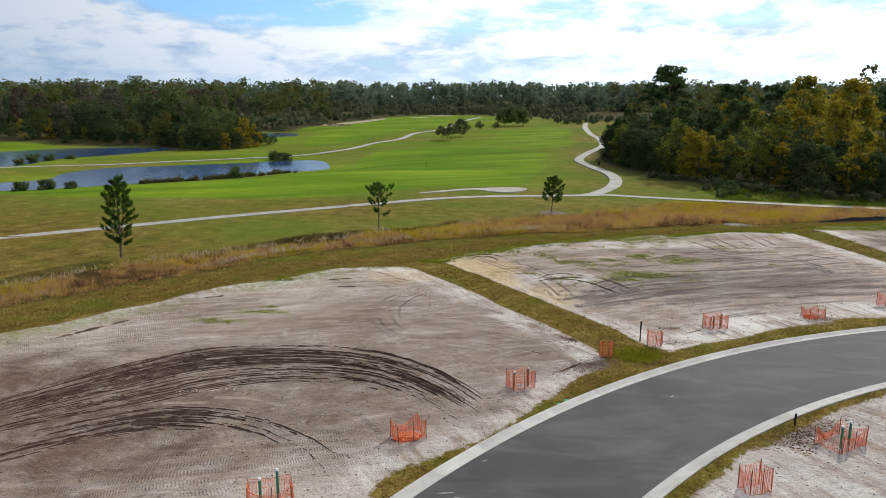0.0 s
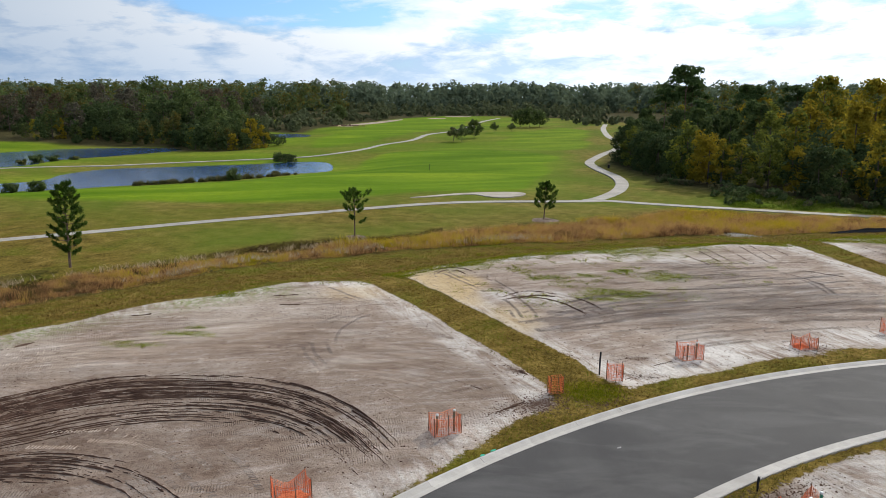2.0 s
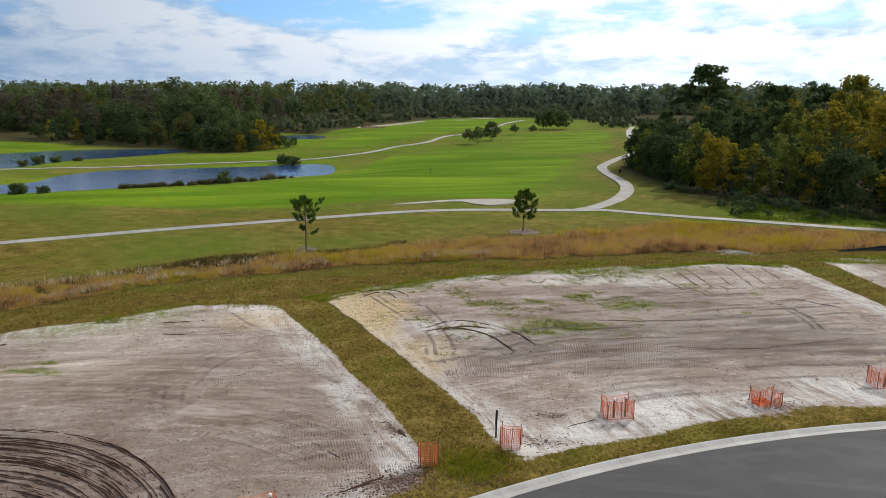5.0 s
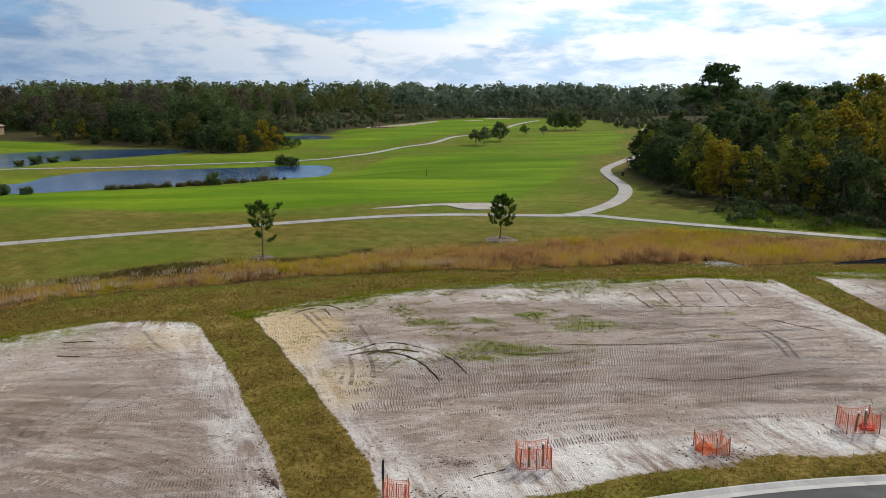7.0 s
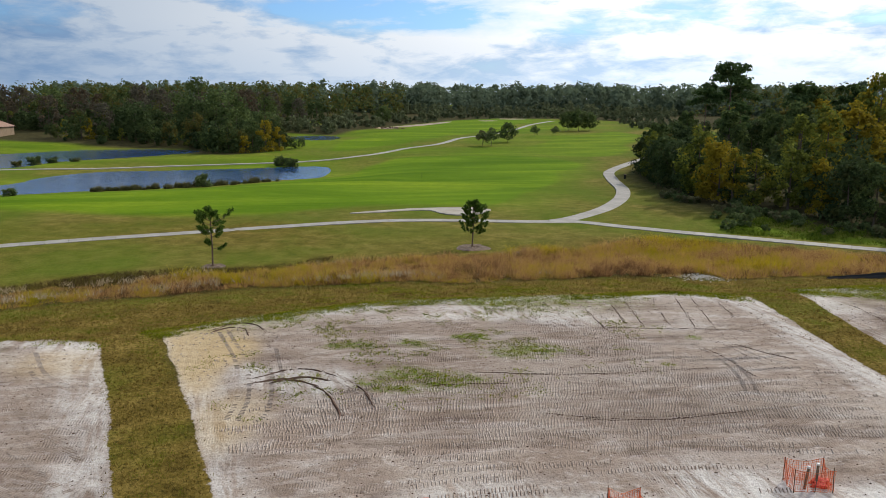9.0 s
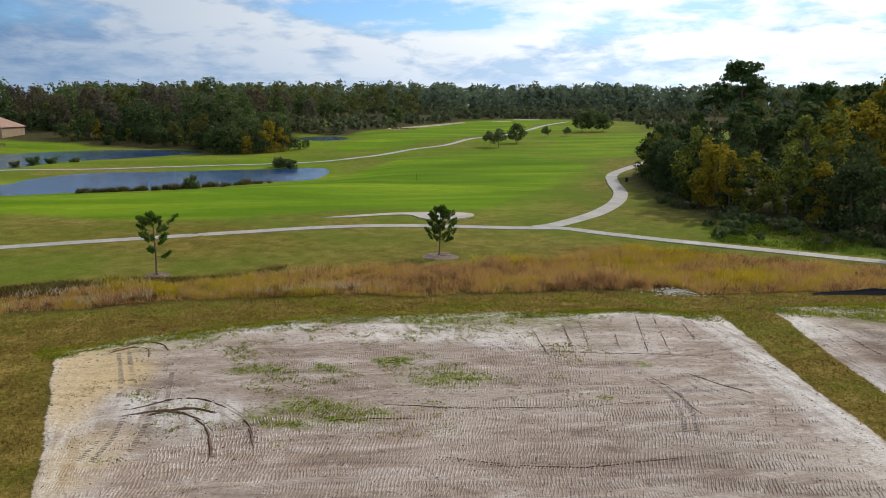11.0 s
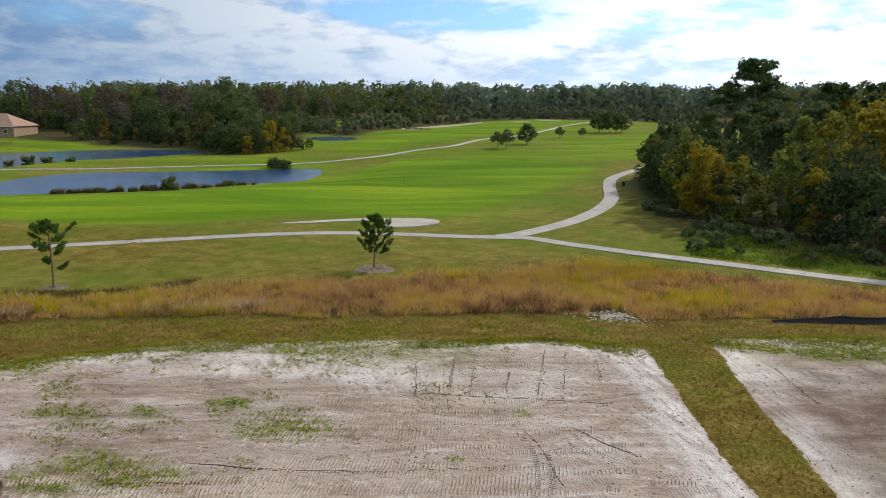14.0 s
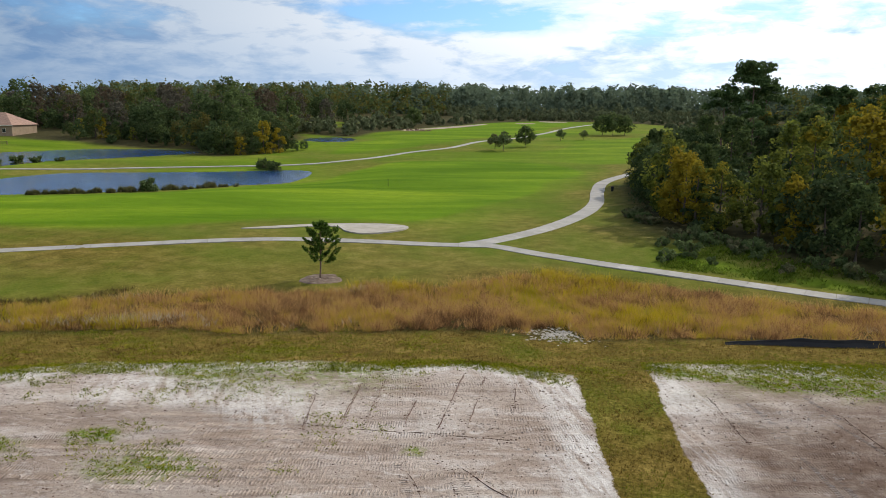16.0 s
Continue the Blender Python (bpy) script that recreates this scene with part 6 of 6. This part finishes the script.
# ---- shrubs, reeds ----
def make_bush(seed, h, r, leaf, clumps, per, size, label, name="shrub"):
    rng = np.random.default_rng(seed)
    ob = new(name)
    bm = bmesh.new()
    for k in range(5):
        a = k * 1.26
        tube(bm, [(0, 0, -0.1), (math.cos(a) * r * 0.25, math.sin(a) * r * 0.25, h * 0.4), (math.cos(a) * r * 0.5, math.sin(a) * r * 0.5, h * 0.75)], [0.03 * h, 0.02 * h, 0.006 * h], 4)
    part("woody_stem", bm, BARK, ob)
    a, q, t = rng.uniform(0, 6.28, clumps), np.sqrt(rng.uniform(0, 1, clumps)) * r * 0.8, rng.uniform(0.06, 0.82, clumps)
    q *= np.sqrt(1 - (t - 0.35) ** 2)
    v, f = leaf_cards(rng, np.stack([np.cos(a) * q, np.sin(a) * q, t * h], 1), r * rng.uniform(0.2, 0.38, clumps), per, size)
    mesh_object("foliage", v, f, leaf, ob)
    return tagged(ob, label, "shrub")


def make_reed(seed, h, mat):
    rng = np.random.default_rng(seed)
    ob = new("reed_clump")
    n = 260
    q, a = np.sqrt(rng.uniform(0, 1, n)) * 0.62, rng.uniform(0, 6.28, n)
    v, f = blades(rng, np.cos(a) * q, np.sin(a) * q, np.zeros(n), 2, h * np.sqrt(1.05 - (q / 0.65) ** 2 * 0.8), 0.075, 0.05, 0.22)
    mesh_object("foliage", v, f, mat, ob)
    return tagged(ob, "dark green reed clump at the pond's edge", "reeds", "reeds along the pond")


REED_MAT = straw_material("reeds", [(0.40, (0.05, 0.055, 0.02)), (0.5, (0.12, 0.115, 0.04)), (0.6, (0.26, 0.22, 0.11))], 0.8)
rng = np.random.default_rng(17)
reed = make_reed(1, 1.25, REED_MAT)
row = spline([(-64, 152.5), (-57, 157.5), (-50, 163), (-43, 170.2), (-37, 178)], 0.9)
keep = [k for k in range(len(row)) if rng.random() < 0.85]
for k in keep:
    x, y = row[k] + rng.normal(size=2) * 0.35
    m = pose(x, y, -2.5, 0, 0, rng.uniform(0, 360))
    if k == keep[0]:
        reed.matrix_basis = m
    else:
        c = copy_thing(reed, m)
        c.scale = Vector((1, 1, 1)) * float(rng.uniform(0.7, 1.35))
big = make_bush(2, 3.2, 1.9, LEAF_BUSH, 26, 45, 0.28, "grey-green shrub standing among pond reeds")
big.matrix_basis = pose(-47.2, 164.6, -2.6)
bush = make_bush(3, 3.6, 2.2, LEAF_DARK, 26, 45, 0.30, "dark rounded shrub on the pond bank")
bush.matrix_basis = pose(-50.2, 216.5, gz(-50.2, 216.5) - 0.6)
for x, y, s, z in ((-46.6, 215.4, 0.85, -2.5), (-112, 206, 0.85, -2.75), (-114.5, 202, 1.0, -2.75), (-115, 196, 0.75, -2.75), (-78, 141.5, 0.8, -2.5), (-82, 139.5, 0.7, -2.5), (-74, 143, 0.6, -2.5), (-87, 137, 0.6, -2.5), (-108.5, 211, 0.7, -2.75)):
    c = copy_thing(bush, pose(x, y, z, 0, 0, x * 7))
    c.scale = (s, s, s * 0.9)

# scrub between the wood and the path
scrub = make_bush(5, 1.3, 1.1, LEAF_BUSH, 12, 36, 0.20, "low straggling shrub in the rough grass")
plant(scrub, 46.3, 119.2, 0, 1.0)
for x, y, s in ((48.6, 121.8, 1.3), (51.0, 127.0, 1.1), (53.6, 123.4, 0.9), (57.2, 116.9, 0.75), (60.6, 119.6, 1.0), (46.2, 126.0, 0.8), (48.4, 126.4, 1.0), (55.4, 121.8, 0.8), (63.0, 117.0, 1.1), (65.5, 115.2, 1.0), (50.6, 119.0, 0.6), (69, 115.0, 1.2)):
    again(scrub, x, y, x * 31 % 360, s)
for k in range(46):
    w = rng.random()
    q = spline([(44.6, 150), (45.6, 138), (48.2, 131.0), (54, 127.6), (59.5, 121.6), (66, 118.2), (78, 113), (92, 108)], 0.5)
    p = q[int(w * (len(q) - 1))] + rng.normal(size=2) * 0.9
    again(scrub, float(p[0]), float(p[1]), float(rng.uniform(0, 360)), float(rng.uniform(0.5, 1.25)), 0.1, "undergrowth along the wood")


# ---- house beyond the ponds ----
def house():
    x0, y0 = -210.0, 290.0
    ob = thing("house", x0, y0, gz(x0, y0), 10)
    wall = plain("stucco", [(0.3, (0.20, 0.145, 0.095)), (0.7, (0.27, 0.20, 0.135))], 0.8, 0.9, 0.3, 20)
    tile = plain("roof_tile", [(0.3, (0.20, 0.12, 0.085)), (0.7, (0.34, 0.215, 0.16))], 1.2, 0.85, 0.6, 8)
    glass = coloured("dark_glass", (0.02, 0.025, 0.03), 0.1, 0.5)
    trim = coloured("pale_trim", (0.62, 0.58, 0.50))
    w, d, h = 26.0, 16.0, 3.9
    part("wall", box(bmesh.new(), -w / 2, -d / 2, -0.5, w / 2, d / 2, h), wall, ob)
    bm = bmesh.new()
    o = 0.7
    e = [bm.verts.new(p) for p in ((-w / 2 - o, -d / 2 - o, h), (w / 2 + o, -d / 2 - o, h), (w / 2 + o, d / 2 + o, h), (-w / 2 - o, d / 2 + o, h))]
    r = [bm.verts.new(p) for p in ((-w / 2 + 7.5, 0, h + 4.9), (w / 2 - 7.5, 0, h + 4.9))]
    for f in ((e[0], e[1], r[1], r[0]), (e[1], e[2], r[1]), (e[2], e[3], r[0], r[1]), (e[3], e[0], r[0]), tuple(e[::-1])):
        bm.faces.new(f)
    part("roof", bm, tile, ob, "hipped reddish-brown tile roof")
    part("fascia", box(bmesh.new(), -w / 2 - o, -d / 2 - o - 0.05, h - 0.22, w / 2 + o, -d / 2 - o + 0.05, h + 0.02), trim, ob)
    for cx in (-8.5, -4.2, 2.5, 4.6, 9.6):
        fr = part("window", box(bmesh.new(), cx - 0.8, -d / 2 - 0.06, 1.0, cx + 0.8, -d / 2 + 0.02, 2.7), trim, ob)
        part("pane", box(bmesh.new(), cx - 0.68, -d / 2 - 0.09, 1.1, cx - 0.03, -d / 2 - 0.03, 2.6), glass, fr)
        part("pane", box(bmesh.new(), cx + 0.03, -d / 2 - 0.09, 1.1, cx + 0.68, -d / 2 - 0.03, 2.6), glass, fr)
    tagged(ob, "single-storey tan house with hipped tile roof", "house")


house()

# small things on the course
def path_bin(x, y):
    ob = thing("litter_bin", x, y)
    part("body", tube(bmesh.new(), [(0, 0, -0.05), (0, 0, 0.45), (0, 0, 0.9)], [0.24, 0.27, 0.28], 12), BLACK, ob)
    part("lid", tube(bmesh.new(), [(0, 0, 0.9), (0, 0, 0.98), (0, 0, 1.05)], [0.3, 0.29, 0.15], 12), STAKE, ob, "dark brown lid")
    tagged(ob, "dark litter bin on the turf beside the path", "bin")


path_bin(39.6, 184.5)
ob = part("marker_stake", tube(bmesh.new(), [(0, 0, -0.2), (0, 0, 1.6)], [0.04, 0.035], 6), BLACK)
ob.matrix_basis = pose(-4.3, 181.4, gz(-4.3, 181.4))
tagged(ob, "thin dark yardage stake on the fairway", "stake")
rng = np.random.default_rng(9)
n = 26
tagged(mesh_object("dark_rocks", *lumps(rng, -57 + rng.normal(size=n) * 3.5, 377 + rng.normal(size=n) * 2.0, 0.9, 0.8), SOIL), "dark rocks beside the far sand", "rocks", kind="stuff")


def rail_fence():
    """A low brown rail fence on the bank by the house."""
    ob = tagged(new("rail_fence"), "low brown wooden rail fence beside the house", "fence")
    ends = [(-176.0, 245.4), (-172.6, 247.3), (-169.2, 249.2), (-165.8, 251.2)]
    for x, y in ends:
        g = gz(x, y)
        part("post", box(bmesh.new(), x - 0.08, y - 0.08, g - 0.3, x + 0.08, y + 0.08, g + 1.25), STAKE, ob)
    for (ax, ay), (bx, by) in zip(ends, ends[1:]):
        for h in (0.45, 0.8, 1.1):
            part("rail", tube(bmesh.new(), [(ax, ay - 0.1, gz(ax, ay) + h), (bx, by - 0.1, gz(bx, by) + h)], [0.06, 0.06], 5), STAKE, ob)


rail_fence()
MARK_GREEN = coloured("green_paint", (0.05, 0.42, 0.27), 0.8, 0.2)
for k, (x, y) in enumerate(((6.05, 35.35), (6.55, 35.85))):
    chalk_mark(x, y, 0.32, 0.16, 40, 50 + k, MARK_GREEN, 0.10, "green survey paint mark on the concrete kerb")
